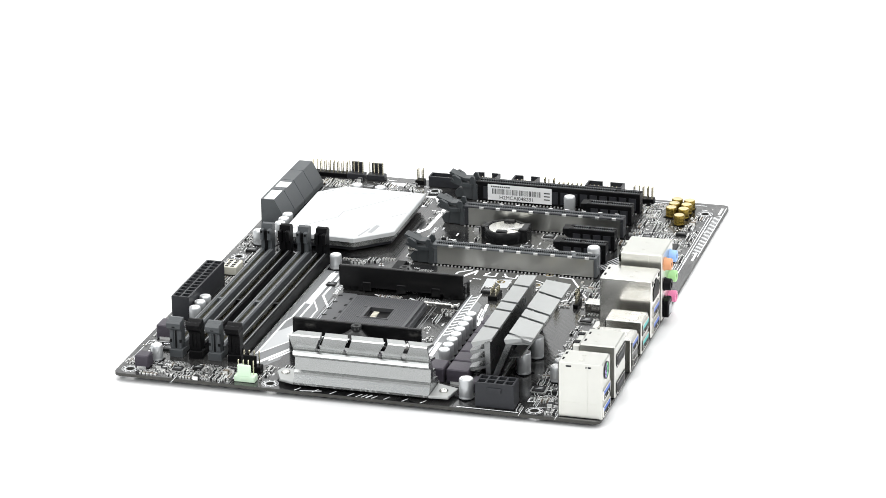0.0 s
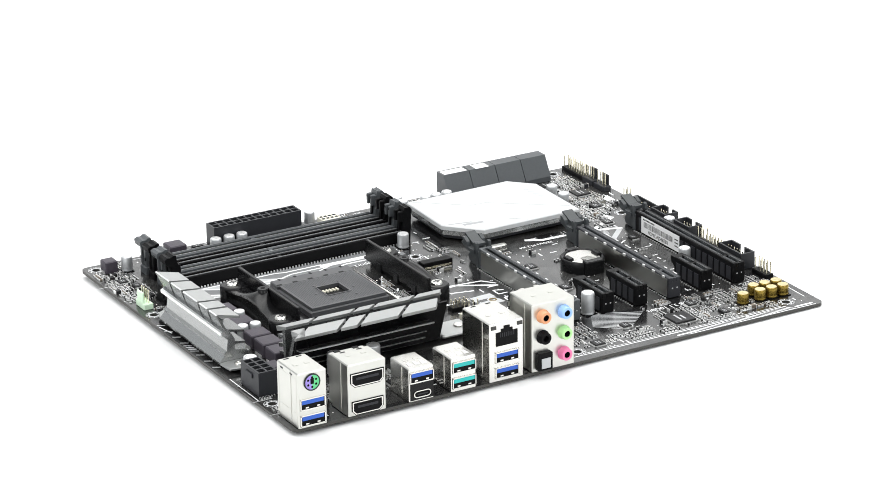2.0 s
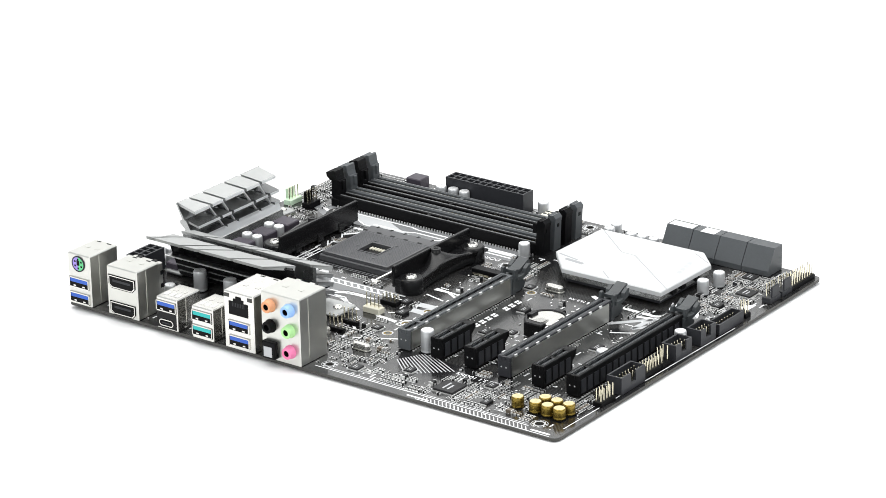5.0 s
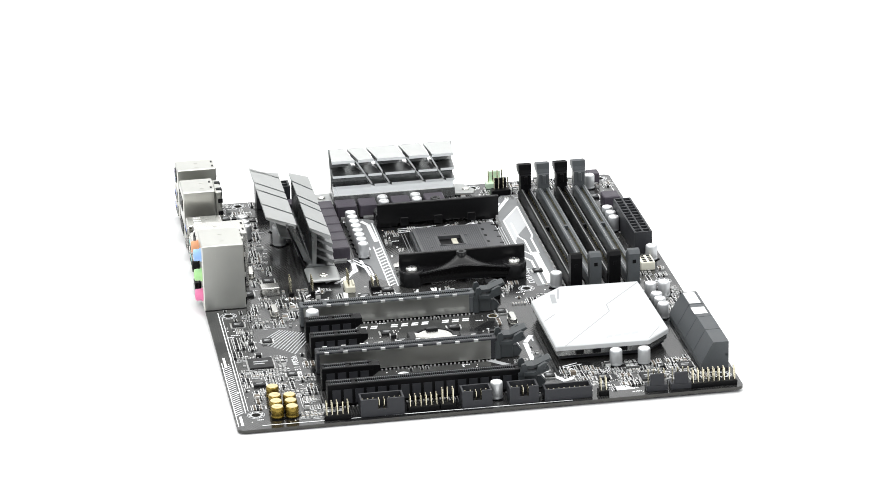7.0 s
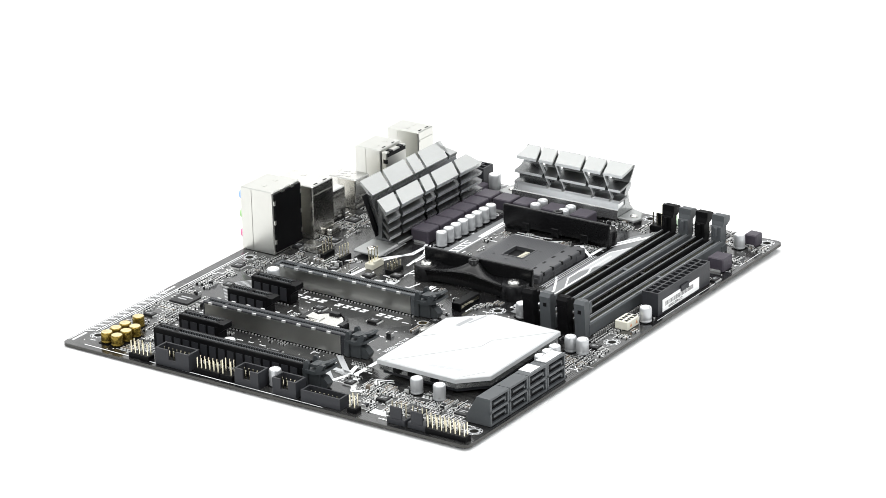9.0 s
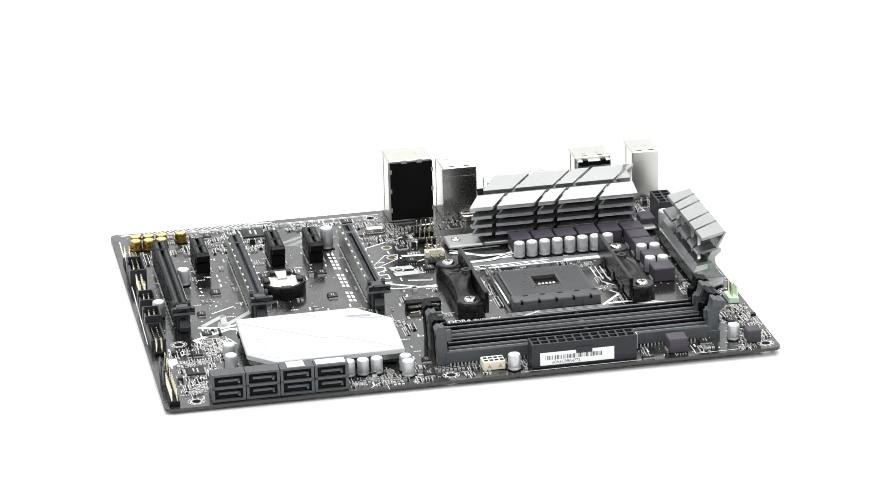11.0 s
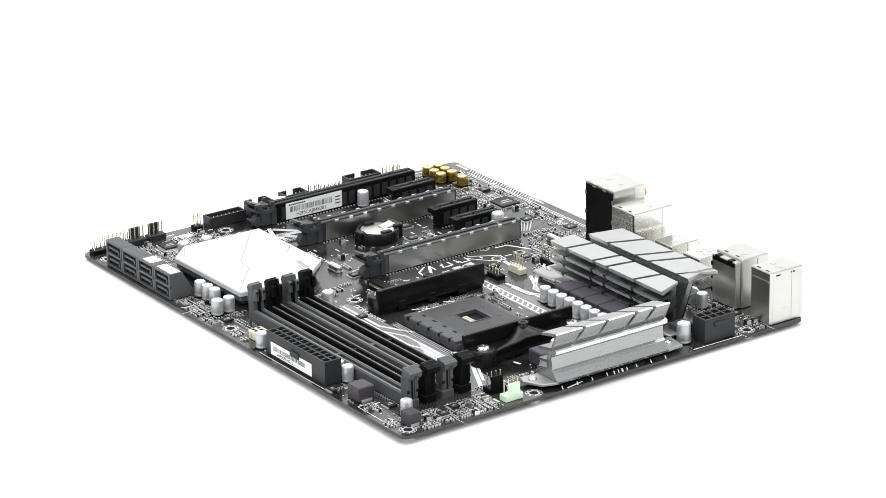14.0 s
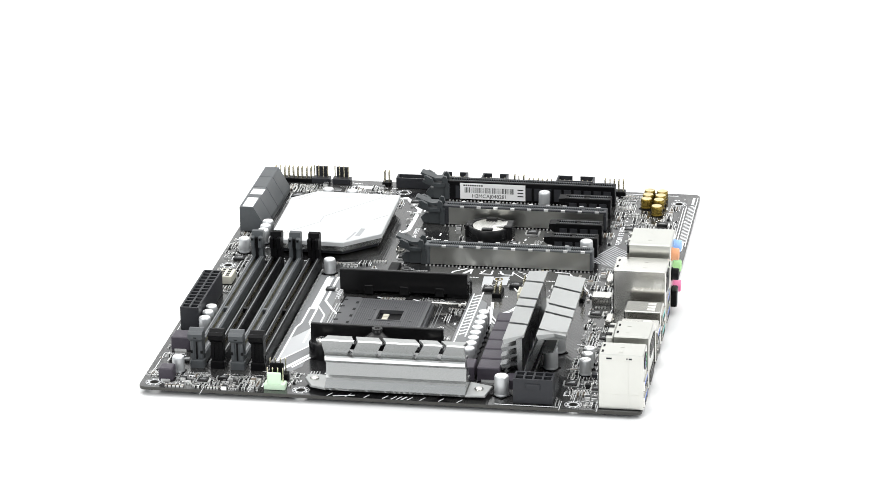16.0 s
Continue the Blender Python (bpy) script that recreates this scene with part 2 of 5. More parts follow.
def circuit_board():
    W, H, T = 243.8, 304.8, 1.6
    bm = bmesh.new()
    edges = []

    def ring(pts):
        vs = [bm.verts.new((x / 1000, y / 1000, 0)) for x, y in pts]
        edges.extend(bm.edges.new((vs[i], vs[(i + 1) % len(vs)])) for i in range(len(vs)))
    outer = []
    for cx, cy, a0 in ((W - 3.5, 3.5, -90), (W - 3.5, H - 3.5, 0), (3.5, H - 3.5, 90), (3.5, 3.5, 180)):
        outer += [(cx + 3.5 * math.cos(radians(a0 + k * 15)), cy + 3.5 * math.sin(radians(a0 + k * 15))) for k in range(7)]
    ring(outer)
    for hx, hy in HOLES:
        ring([(hx + 1.9 * math.cos(k * math.pi / 10), hy + 1.9 * math.sin(k * math.pi / 10)) for k in range(20)])
    bmesh.ops.triangle_fill(bm, use_beauty=True, use_dissolve=False, edges=edges)
    for f in bm.faces:
        if f.normal.z < 0:
            f.normal_flip()
    r = bmesh.ops.extrude_face_region(bm, geom=bm.faces[:])
    vs = [e for e in r["geom"] if isinstance(e, bmesh.types.BMVert)]
    bmesh.ops.translate(bm, verts=vs, vec=(0, 0, -T / 1000))
    bmesh.ops.recalc_face_normals(bm, faces=bm.faces[:])
    for f in bm.faces:
        f.material_index = 1 if abs(f.normal.z) < 0.5 else 0
    me = bpy.data.meshes.new("circuit_board")
    bm.to_mesh(me)
    bm.free()
    me.materials.append(MASK), me.materials.append(FIBRE)
    ob = part("circuit_board", me, None, None, (0, 0, 0), 0, "black fibreglass circuit board with fine traces")
    for hx, hy in HOLES:
        take(hx - 5, hx + 5, hy - 5, hy + 5)
        g = Geo()
        g.lathe([(2.2, 0.06), (3.1, 0.06)], seg=28)
        g.lathe([(3.9, 0.06), (4.25, 0.06)], seg=28)
        for k in range(8):
            a = k * math.pi / 4 + 0.4
            g.lathe([(0.0, 0.12), (0.25, 0.12), (0.35, 0.03)], 3.5 * math.cos(a) * 0.98, 3.5 * math.sin(a) * 0.98, 0, 6, m=1)
        part("hole_ring", g, [GREYLINE, SOLDER], ob, (hx, hy, 0))
    g = Geo()
    g.box(100, 174, 160, 262, -3.55, -1.6, 0, 0.4)
    part("back_plate", g, [BLACK], ob)
    return ob


BOARD = circuit_board()


# ---- rear connectors, drawn with their faces at x = -4 and set back to the board's edge ----
REAR = 3.4


def usb_port(parent, y, z, color, w=13.2):
    """A flat USB opening in a face that looks to -x: a steel rim, a dark mouth and a coloured tongue."""
    g = Geo()
    h = 5.6
    for a, b, c, d in ((y - w / 2, y + w / 2, z - h / 2, z - h / 2 + 0.5), (y - w / 2, y + w / 2, z + h / 2 - 0.5, z + h / 2),
                       (y - w / 2, y - w / 2 + 0.5, z - h / 2, z + h / 2), (y + w / 2 - 0.5, y + w / 2, z - h / 2, z + h / 2)):
        g.box(-4.7, -3.9, a, b, c, d)
    g.box(-4.25, -4.05, y - w / 2 + 0.5, y + w / 2 - 0.5, z - h / 2 + 0.5, z + h / 2 - 0.5, 1)
    p = part("usb_port", g, [TIN, BLACK], parent)
    g = Geo()
    g.box(-4.62, -4.1, y - w / 2 + 0.9, y + w / 2 - 0.9, z + 0.2, z + 2.2, 0)
    part("tongue", g, [color], p)
    for k in (-1, 1):
        g = Geo()
        g.box(-4.5, -4.1, y + k * 3.0 - 0.8, y + k * 3.0 + 0.8, z - 2.0, z - 1.3, 0)
        part("spring_contact", g, [TIN], p)
    return p


def shell(name, x1, y0, y1, z1, label, seams=True, mats=None):
    g = Geo()
    g.box(-4, x1, y0, y1, 0.4, z1, 0, 0.5)
    # folded rims and pressed spring tabs
    if seams:
        g.box(x1 - 0.4, x1 + 0.25, y0 + 1.2, y1 - 1.2, z1 * 0.80, z1 * 0.83, 0)
        g.box(3, 3.5, y1 - 0.2, y1 + 0.2, 1, z1 - 1, 0)
        g.box(3, 3.5, y0 - 0.2, y0 + 0.2, 1, z1 - 1, 0)
        for yy in (y0 + (y1 - y0) * 0.3, y0 + (y1 - y0) * 0.7):
            g.box(6, 8, yy - 1.2, yy + 1.2, z1 - 0.1, z1 + 0.12, 0)
    for yy in (y0 + 1, y1 - 2):
        for xx in (0, x1 - 3):
            g.box(xx, xx + 1.4, yy, yy + 0.8, -2.8, 0.5, 0)
    take(-4, x1 + REAR, y0, y1)
    return part(name, g, mats or [TIN], None, (REAR, 0, 0), 0, label)


def tab_slots(parent, x1, y0, y1, z1):
    """Dark punched slots with a spring tab in the roof and the rear wall of a shell."""
    for yy in (y0 + (y1 - y0) * 0.28, y0 + (y1 - y0) * 0.72):
        g = Geo()
        g.box(x1 - 2.2, x1 - 1.2, yy - 1.4, yy + 1.4, z1 - 0.2, z1 + 0.06)
        part("tab_slot", g, [BLACK], parent)


def rear_connectors():
    s = shell("keyboard_connector", 17.4, 287.4, 302.6, 28.0, "tinned keyboard socket above two blue usb ports", mats=[TINMATT])
    tab_slots(s, 17.4, 287.4, 302.6, 28)
    y = 295.2
    g = Geo()
    n = 24
    for i in range(n):
        a, b = 2 * math.pi * i / n, 2 * math.pi * (i + 1) / n
        col = 0 if math.cos((a + b) / 2) > 0 else 1
        q = lambda r, t, h: (-4.0 - h, y + r * math.cos(t), 22.8 + r * math.sin(t))
        g.face([q(0, 0, 0.35), q(3.7, b, 0.35), q(3.7, a, 0.35)], col)
    g.lathe([(3.7, -4.0), (3.7, -4.5), (4.3, -4.5), (4.3, -4.0)], 0, y, 22.8, 24, "x", 2)
    k = part("keyboard_socket", g, [VIOLET, GREEN, DUSK], s, (0, 0, 0), 0, "round violet and green keyboard socket")
    g = Geo()
    for i in range(6):
        a = radians(60 * i + 30)
        g.lathe([(0.62, -4.37), (0.0, -4.40)], 0, y + 2.4 * math.cos(a), 22.8 + 2.4 * math.sin(a), 8, "x")
    g.box(-4.42, -4.3, y - 0.9, y + 0.9, 21.9, 24.7)
    part("pin_hole", g, [BLACK], k)
    for z in (12.2, 4.0):
        usb_port(s, y, z, BLUE)
    for x0, x1, z0, z1 in ((-2.4, 15.6, 24.6, 24.9), (-2.4, 15.6, 7.6, 7.8), (-2.4, -2.1, 1.4, 24.6), (15.3, 15.6, 1.4, 24.6)):
        g = Geo()
        g.box(x0, x1, 302.55, 302.68, z0, z1)
        part("stamped_line", g, [TINMATT], s)
    for x0 in (1.5, 11.0):
        g = Geo()
        g.box(x0, x0 + 2.6, 302.5, 302.7, 25.6, 26.4)
        part("tab_slot", g, [DUSK], s)

    s = shell("display_connector", 13.5, 255.8, 276.2, 26.5, "tinned stack with a displayport and an hdmi socket", mats=[TINMATT])
    tab_slots(s, 13.5, 255.8, 276.2, 26.5)
    g = Geo()
    g.box(13.6, 17.2, 256.6, 275.4, 0.6, 25.4, 0, 0.4)
    g.box(16.4, 17.5, 257.4, 274.6, 22.6, 24.6, 1)
    for yy in (259.5, 269.5):
        g.box(14.4, 17.6, yy, yy + 3.0, 24.6, 25.7, 1, 0.1)
    for zz in (5, 12, 19):
        g.box(15.0, 17.5, 256.3, 257.2, zz, zz + 2.2, 1)
    part("rear_cover", g, [TINMATT, BLACK], s, (0, 0, 0), 0, "tinned rear cover with black clips")
    for nm, z, w in (("displayport_socket", 18.4, 16.0), ("hdmi_socket", 4.1, 15.0)):
        def mouth(yw, zh, cut):
            yc = 266.0
            return [(yc - yw / 2 + cut, z - zh / 2), (yc + yw / 2 - cut, z - zh / 2), (yc + yw / 2, z - zh / 2 + cut), (yc + yw / 2, z + zh / 2), (yc - yw / 2, z + zh / 2), (yc - yw / 2, z - zh / 2 + cut)]
        g = Geo()
        g.run(mouth(w + 2.0, 7.2, 2.2), -4.3, -3.9, "x", 1)
        g.run(mouth(w + 1.2, 6.4, 1.8), -4.4, -3.9, "x", 0)
        g.run(mouth(w, 5.4, 1.5), -4.5, -4.0, "x", 1)
        g.box(-4.56, -4.3, 266.0 - w / 2 + 2, 266.0 + w / 2 - 2, z + 0.1, z + 1.3, 2)
        part(nm, g, [TIN, BLACK, DUSK], s)

    s = shell("usb_connector", 14.5, 229.8, 243.4, 17.2, "shiny usb socket above a small type c socket")
    usb_port(s, 236.6, 12.6, BLUE, 13.0)
    g = Geo()
    g.box(-4.3, -3.9, 230.3, 242.9, 0.9, 9.2, 0)
    f = part("dark_face", g, [SATIN], s)
    g = Geo()
    def pill(w, h):
        pts = []
        for cy, a0 in ((236.6 + w / 2 - h / 2, -90), (236.6 - w / 2 + h / 2, 90)):
            pts += [(cy + h / 2 * math.cos(radians(a0 + 30 * k)), 3.9 + h / 2 * math.sin(radians(a0 + 30 * k))) for k in range(7)]
        return pts
    g.run(pill(9.4, 3.6), -4.9, -4.2, "x", 0)
    g.run(pill(8.4, 2.6), -4.95, -4.8, "x", 1)
    g.box(-4.98, -4.9, 233.8, 239.4, 3.6, 4.2, 2)
    part("type_c_socket", g, [TIN, BLACK, DUSK], s)

    s = shell("teal_usb_connector", 14.5, 206.4, 220.2, 17.3, "shiny double usb socket with teal tongues")
    for z in (12.6, 4.6):
        usb_port(s, 213.3, z, TEAL, 13.0)
    for st, yy in ((s, 213.3), (bpy.data.objects["usb_connector"], 236.6)):
        for k in (-1, 0, 1):
            g = Geo()
            g.prism([(-0.5, yy + k * 3.6 - 1.2), (3.5, yy + k * 3.6 - 0.7), (3.5, yy + k * 3.6 + 0.7), (-0.5, yy + k * 3.6 + 1.2)], 17.2, 17.45)
            part("spring_tab", g, [SOLDER], st)

    s = shell("network_connector", 22.4, 179.8, 198.8, 30.4, "tinned network socket above two blue usb ports")
    tab_slots(s, 22.4, 179.8, 198.8, 30.4)
    g = Geo()
    y0, z0 = 189.3, 22.5
    key = [(y0 - 6, z0 - 4.0), (y0 + 6, z0 - 4.0), (y0 + 6, z0 + 3), (y0 + 3.2, z0 + 3), (y0 + 3.2, z0 + 4.6), (y0 + 1.6, z0 + 4.6), (y0 + 1.6, z0 + 6), (y0 - 1.6, z0 + 6), (y0 - 1.6, z0 + 4.6), (y0 - 3.2, z0 + 4.6), (y0 - 3.2, z0 + 3), (y0 - 6, z0 + 3)]
    g.run(key, -4.3, -3.9, "x", 0)
    p = part("network_socket", g, [BLACK], s)
    g = Geo()
    for k in range(8):
        g.box(-4.36, -4.2, y0 - 4.0 + k * 1.05, y0 - 3.6 + k * 1.05, z0 + 0.5, z0 + 2.6)
    part("contact_strip", g, [DUSK], p)
    for yy in (182.0, 196.6):
        g = Geo()
        g.box(-4.3, -3.9, yy - 1.4, yy + 1.4, 27.4, 29.2)
        part("status_light", g, [FIBRE], s)
    for z in (12.6, 4.6):
        usb_port(s, 189.3, z, BLUE)

    s = shell("audio_connector", 17.5, 150.8, 175.0, 35.4, "tall tinned audio connector with coloured jacks", mats=[TINMATT])
    g = Geo()
    g.box(17.5, 18.1, 151.9, 175.1, 1.5, 34.0, 0)
    for zz in (6, 17, 28):
        for yy in (151.4, 174.4):
            g.box(17.3, 18.2, yy, yy + 1.2, zz, zz + 2.4, 1)
    for yy in (158, 166.5):
        g.box(17.0, 18.2, yy, yy + 3, 33.6, 35.4, 1)
    part("rear_cover", g, [BLACK, TINMATT], s, (0, 0, 0), 0, "black plastic rear cover")
    for yy, zz, mat, nm in ((169.0, 28.8, ORANGE, "orange"), (157.0, 28.8, SKY, "light blue"), (169.0, 18.0, BLACK, "black"), (157.0, 18.0, LIME, "lime green"), (157.0, 7.0, PINK, "pink")):
        g = Geo()
        g.lathe([(3.5, 0.2), (3.5, -0.5), (3.05, -0.7), (3.05, -3.2), (2.7, -3.7), (1.75, -3.7), (1.6, -3.2), (1.6, -0.6, 1), (0, -0.6, 1)], -4.0, yy, zz, 24, "x", 0)
        part("audio_jack", g, [mat, BLACK], s, (0, 0, 0), 0, nm + " round audio jack")
    g = Geo()
    g.box(-7.0, -3.9, 164.8, 173.0, 1.6, 10.4, 0, 0.5)
    g.box(-7.3, -6.9, 166.4, 171.4, 2.6, 7.8, 1)
    part("optical_socket", g, [BLACK, GREYLINE], s, (0, 0, 0), 0, "square optical socket with a grey flap")


rear_connectors()


# ---- heatsinks ----
def fin(p0, p1, t, bounds, gap):
    """A plate from (u0, z0) to (u1, z1), t thick, parted along its run by slanting cuts at bounds."""
    (u0, z0), (u1, z1) = p0, p1
    for a, b in zip(bounds, bounds[1:]):
        c = [(u0, a[0] + gap), (u1, a[1] + gap), (u1, b[1] - gap), (u0, b[0] - gap)]
        lo = [(u - (0.9 if u == u1 else 0), v, (z0 if u == u0 else z1 - 0.9) - t) for u, v in c]
        hi = [(u, v, (z0 if u == u0 else z1)) for u, v in c]
        yield lo, hi


def fin_part(lo, hi, body, face=None):
    """A fin; the light on its cut free edge is put into the colour."""
    g = Geo()
    g.hexa(lo, hi)
    g.m[-3] = 1
    part("fin", g, [face or ALU, LITCUTALU], body)


def side_heatsink():
    """Aluminium profile along the rear sockets: a rib with three slanting fins and a second leaf over the sockets."""
    s = 0.85
    marks = [212.0, 234.6, 245.6, 268.2]

    def bounds(u0, u1, first, last):
        rows = [(first - 0.62 * (u0 - 55), first - 0.62 * (u1 - 55))]
        rows += [(c - s * (u0 - 55), c - s * (u1 - 55)) for c in marks]
        return rows + [(last, last)]
    g = Geo()
    g.run([(57.4, 1.8), (72, 1.8), (72, 3.2), (63, 4.6), (58.2, 4.6), (57.4, 3.4)], 192, 276, "y")
    g.run([(57.2, 4.4), (60.2, 4.4), (52.0, 24.8), (48.8, 25.8)], 197, 277.5, "y")
    g.run([(60.4, 4.4), (62.5, 4.4), (63.5, 23.0), (60.6, 24.2)], 191, 277.5, "y")
    g.run([(45.5, 16.4), (52.6, 15.4), (52.6, 16.2), (45.5, 17.2)], 203, 276.5, "y")
    # body colour darkened for the shade behind the slots
    body = part("side_heatsink", g, [SHADEALU], None, (0, 0, 0), 0, "slotted satin aluminium heatsink beside the rear sockets")
    # the top rib takes the bright copy, for the light along its edge
    for x, z in ((45.4, 16.9), (53.7, 9.4), (55.0, 5.6)):
        g = Geo()
        g.box(x - 0.5, x + 0.4, 203, 276.5, z - 0.22, z + 0.22)
        part("rib", g, [LITCUTALU if z > 16 else ALU], body)
    g = Geo()
    g.box(57.6, 72.4, 192.5, 275.5, 1.75, 3.3, 0, 0.3)
    part("base_plate", g, [ALU], body)
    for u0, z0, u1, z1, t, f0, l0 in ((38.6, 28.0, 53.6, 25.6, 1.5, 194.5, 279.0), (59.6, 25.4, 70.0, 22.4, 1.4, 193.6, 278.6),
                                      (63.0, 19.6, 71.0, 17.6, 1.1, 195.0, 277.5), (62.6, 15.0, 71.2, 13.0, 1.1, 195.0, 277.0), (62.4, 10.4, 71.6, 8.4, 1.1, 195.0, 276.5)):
        # lower fins carry the shade of the upper ones as a darker colour
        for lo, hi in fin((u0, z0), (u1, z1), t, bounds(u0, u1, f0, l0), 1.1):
            fin_part(lo, hi, body, SHADEALU if z0 < 20 else ALU)
    # added black sheet: the aluminium wall's dark reflection put into a colour
    g = Geo()
    g.run([(56.4, 2.4), (57.2, 2.4), (48.8, 25.4), (48.0, 25.2)], 194, 277, "y")
    part("side_skirt", g, [SATIN], body, (0, 0, 0), 0, "black sheet painting the outer wall's dark reflection")
    for y0, y1 in ((173.0, 178.5), (275.5, 282.5)):
        g = Geo()
        g.box(56, 73, y0, y0 + 19 if y0 < 200 else y0 + 12, 1.8, 3.2, 0, 0.8)
        b = part("screw_lug", g, [ALU], body)
        g = Geo()
        g.lathe([(2.6, 3.2), (2.6, 3.9), (1.9, 4.3), (0.9, 4.3), (0.6, 3.9), (0, 3.9)], 64.5, y1, 0, 16)
        part("screw", g, [TIN], b)
    take(40, 76, 172, 292)


def top_heatsink():
    """Aluminium profile along the board's upper edge: a stepped outer wall under a slotted leaf, with three slotted fins toward the processor."""
    g = Geo()
    g.run([(284.5, 1.8), (301.4, 1.8), (301.7, 3.0), (298.8, 6.2), (299.0, 7.3), (297.6, 8.2), (296.8, 14.2), (300.0, 16.9), (300.3, 18.5), (298.6, 19.2), (296.0, 19.2), (293.0, 14.0), (293.2, 8.0), (285.5, 6.6)], 84.5, 152.5, "x")
    body = part("top_heatsink", g, [DULLALU], None, (0, 0, 0), 0, "slotted satin aluminium heatsink along the upper edge")
    # front wall in the bright copy: the light on it is painted
    g = Geo()
    g.run([(285.0, 3.2), (293.2, 3.2), (293.2, 11.0), (287.4, 10.4)], 85.0, 152.0, "x")
    part("front_wall", g, [LITCUTALU], body)
    # bright strip painting the light on the up-facing ledge
    g = Geo()
    g.run([(299.7, 16.4), (300.45, 16.8), (300.55, 18.4), (299.6, 18.9)], 84.6, 152.4, "x")
    part("ledge", g, [LITCUTALU], body)
    # the outer leaf, parted by slanting slots
    low, high = [84.5, 98.0, 109.6, 126.9, 140.9, 152.8], [84.5, 94.0, 105.0, 123.0, 136.8, 153.6]
    for i in range(5):
        k0, k1 = (0 if i == 0 else 1.1), (0 if i == 4 else 1.1)
        a0, b0, a1, b1 = low[i] + k0, low[i + 1] - k1, high[i] + k0, high[i + 1] - k1
        g = Geo()
        g.hexa([(a0, 298.4, 19.0), (a0, 297.0, 19.2), (b0, 297.0, 19.2), (b0, 298.4, 19.0)], [(a1, 302.6, 27.8), (a1, 301.9, 28.2), (b1, 301.9, 28.2), (b1, 302.6, 27.8)])
        g.m[-5] = 1
        part("outer_leaf", g, [DULLALU, LITCUTALU], body)
    fronts = ([98.6, 109.2, 127.0, 140.0], [103.8, 113.3, 131.8, 144.2], [107.0, 116.7, 135.6, 147.2])
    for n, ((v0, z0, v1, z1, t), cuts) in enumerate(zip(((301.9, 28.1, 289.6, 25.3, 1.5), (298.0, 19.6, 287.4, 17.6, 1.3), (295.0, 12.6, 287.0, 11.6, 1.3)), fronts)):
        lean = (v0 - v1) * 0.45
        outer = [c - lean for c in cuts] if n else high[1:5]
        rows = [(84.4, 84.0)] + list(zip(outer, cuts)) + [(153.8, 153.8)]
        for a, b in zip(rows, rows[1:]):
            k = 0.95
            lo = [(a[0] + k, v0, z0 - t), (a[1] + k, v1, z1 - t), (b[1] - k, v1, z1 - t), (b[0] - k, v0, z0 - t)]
            # the two covered fins have their shade put into the colour
            fin_part(lo, [(x, v + (0.3 if v == v1 else 0), z + t) for x, v, z in lo], body, SHADEALU if n else ALU)
    # slanting bright strips added for the lit wall showing through the slots
    for a, b in zip(fronts[0], fronts[2]):
        g = Geo()
        g.hexa([(b - 0.5, 290.4, 10.8), (b - 0.5, 289.0, 10.8), (b + 0.5, 289.0, 10.8), (b + 0.5, 290.4, 10.8)], [(a - 0.5, 292.6, 24.0), (a - 0.5, 291.2, 24.0), (a + 0.5, 291.2, 24.0), (a + 0.5, 292.6, 24.0)])
        part("web", g, [LITCUTALU], body)
    for poly, (x0, y0) in (([(73, 289), (84.5, 285), (84.5, 301.4), (75, 300.6)], (79, 294)), ([(152.5, 286), (163, 285), (164.5, 290), (160, 299), (152.5, 301.4)], (159.5, 291))):
        g = Geo()
        g.prism(poly, 1.8, 3.0, 0, 0.3)
        lug = part("screw_lug", g, [ALU], body)
        g = Geo()
        g.lathe([(2.2, 3.0), (2.2, 3.5), (1.4, 3.9), (0.7, 3.9), (0.5, 3.4), (0, 3.4)], x0, y0, 0, 16)
        part("screw", g, [TIN], lug)
    take(73, 166, 288, 304)


def chipset_heatsink():
    plate = [(161, 46), (207.5, 45), (220, 57), (219, 121), (178.5, 122.5), (160.5, 106.5)]
    g = Geo()
    g.prism(inset(plate, 2.2), 1.6, 6.2, 0)
    body = part("chipset_heatsink", g, [DUSK], None, (0, 0, 0), 0, "flat white and silver chipset heatsink with clipped corners")
    g = Geo()
    g.prism(plate, 6.6, 9.2, 0, 0.5)
    g.prism(inset(plate, 0.9), 3.6, 6.6, 1)
    top = part("cover_plate", g, [WHITE, DULLALU], body)
    for w, *pts in ((0.6, (165.8, 45.6), (196.2, 84.6), (196.6, 93.4), (218.4, 119.2)), (0.7, (161.8, 78.3), (168.7, 86.4)), (2.6, (171.4, 100.5), (172.6, 112.4)), (1.2, (174.4, 106.0), (177.0, 119.0)), (0.5, (208.0, 47.0), (216.0, 60.0))):
        g = Geo()
        for (xa, ya), (xb, yb) in zip(pts, pts[1:]):
            d = Vector((xb - xa, yb - ya)).normalized() * w / 2
            g.prism([(xa + d.y, ya - d.x), (xb + d.y, yb - d.x), (xb - d.y, yb + d.x), (xa - d.y, ya + d.x)], 9.18, 9.23)
        part("engraved_line", g, [ETCH], top)
    g = Geo()
    for k in range(4):
        x = 187.2 + k * 4.5
        g.prism([(x, 51.2 + k * 0.7), (x + 3.4, 51.7 + k * 0.7), (x + 4.2, 54.6 + k * 0.7), (x + 0.8, 54.1 + k * 0.7)], 9.18, 9.23)
    part("maker_mark", g, [GREYLINE], top)
    for x in (171.0, 179.5, 192.8):
        g = Geo()
        g.box(x, x + 3.8, 45.2, 47.0, 4.4, 6.4)
        part("side_slot", g, [BLACK], top)
    take(158, 222, 42, 124)


side_heatsink()
top_heatsink()
chipset_heatsink()


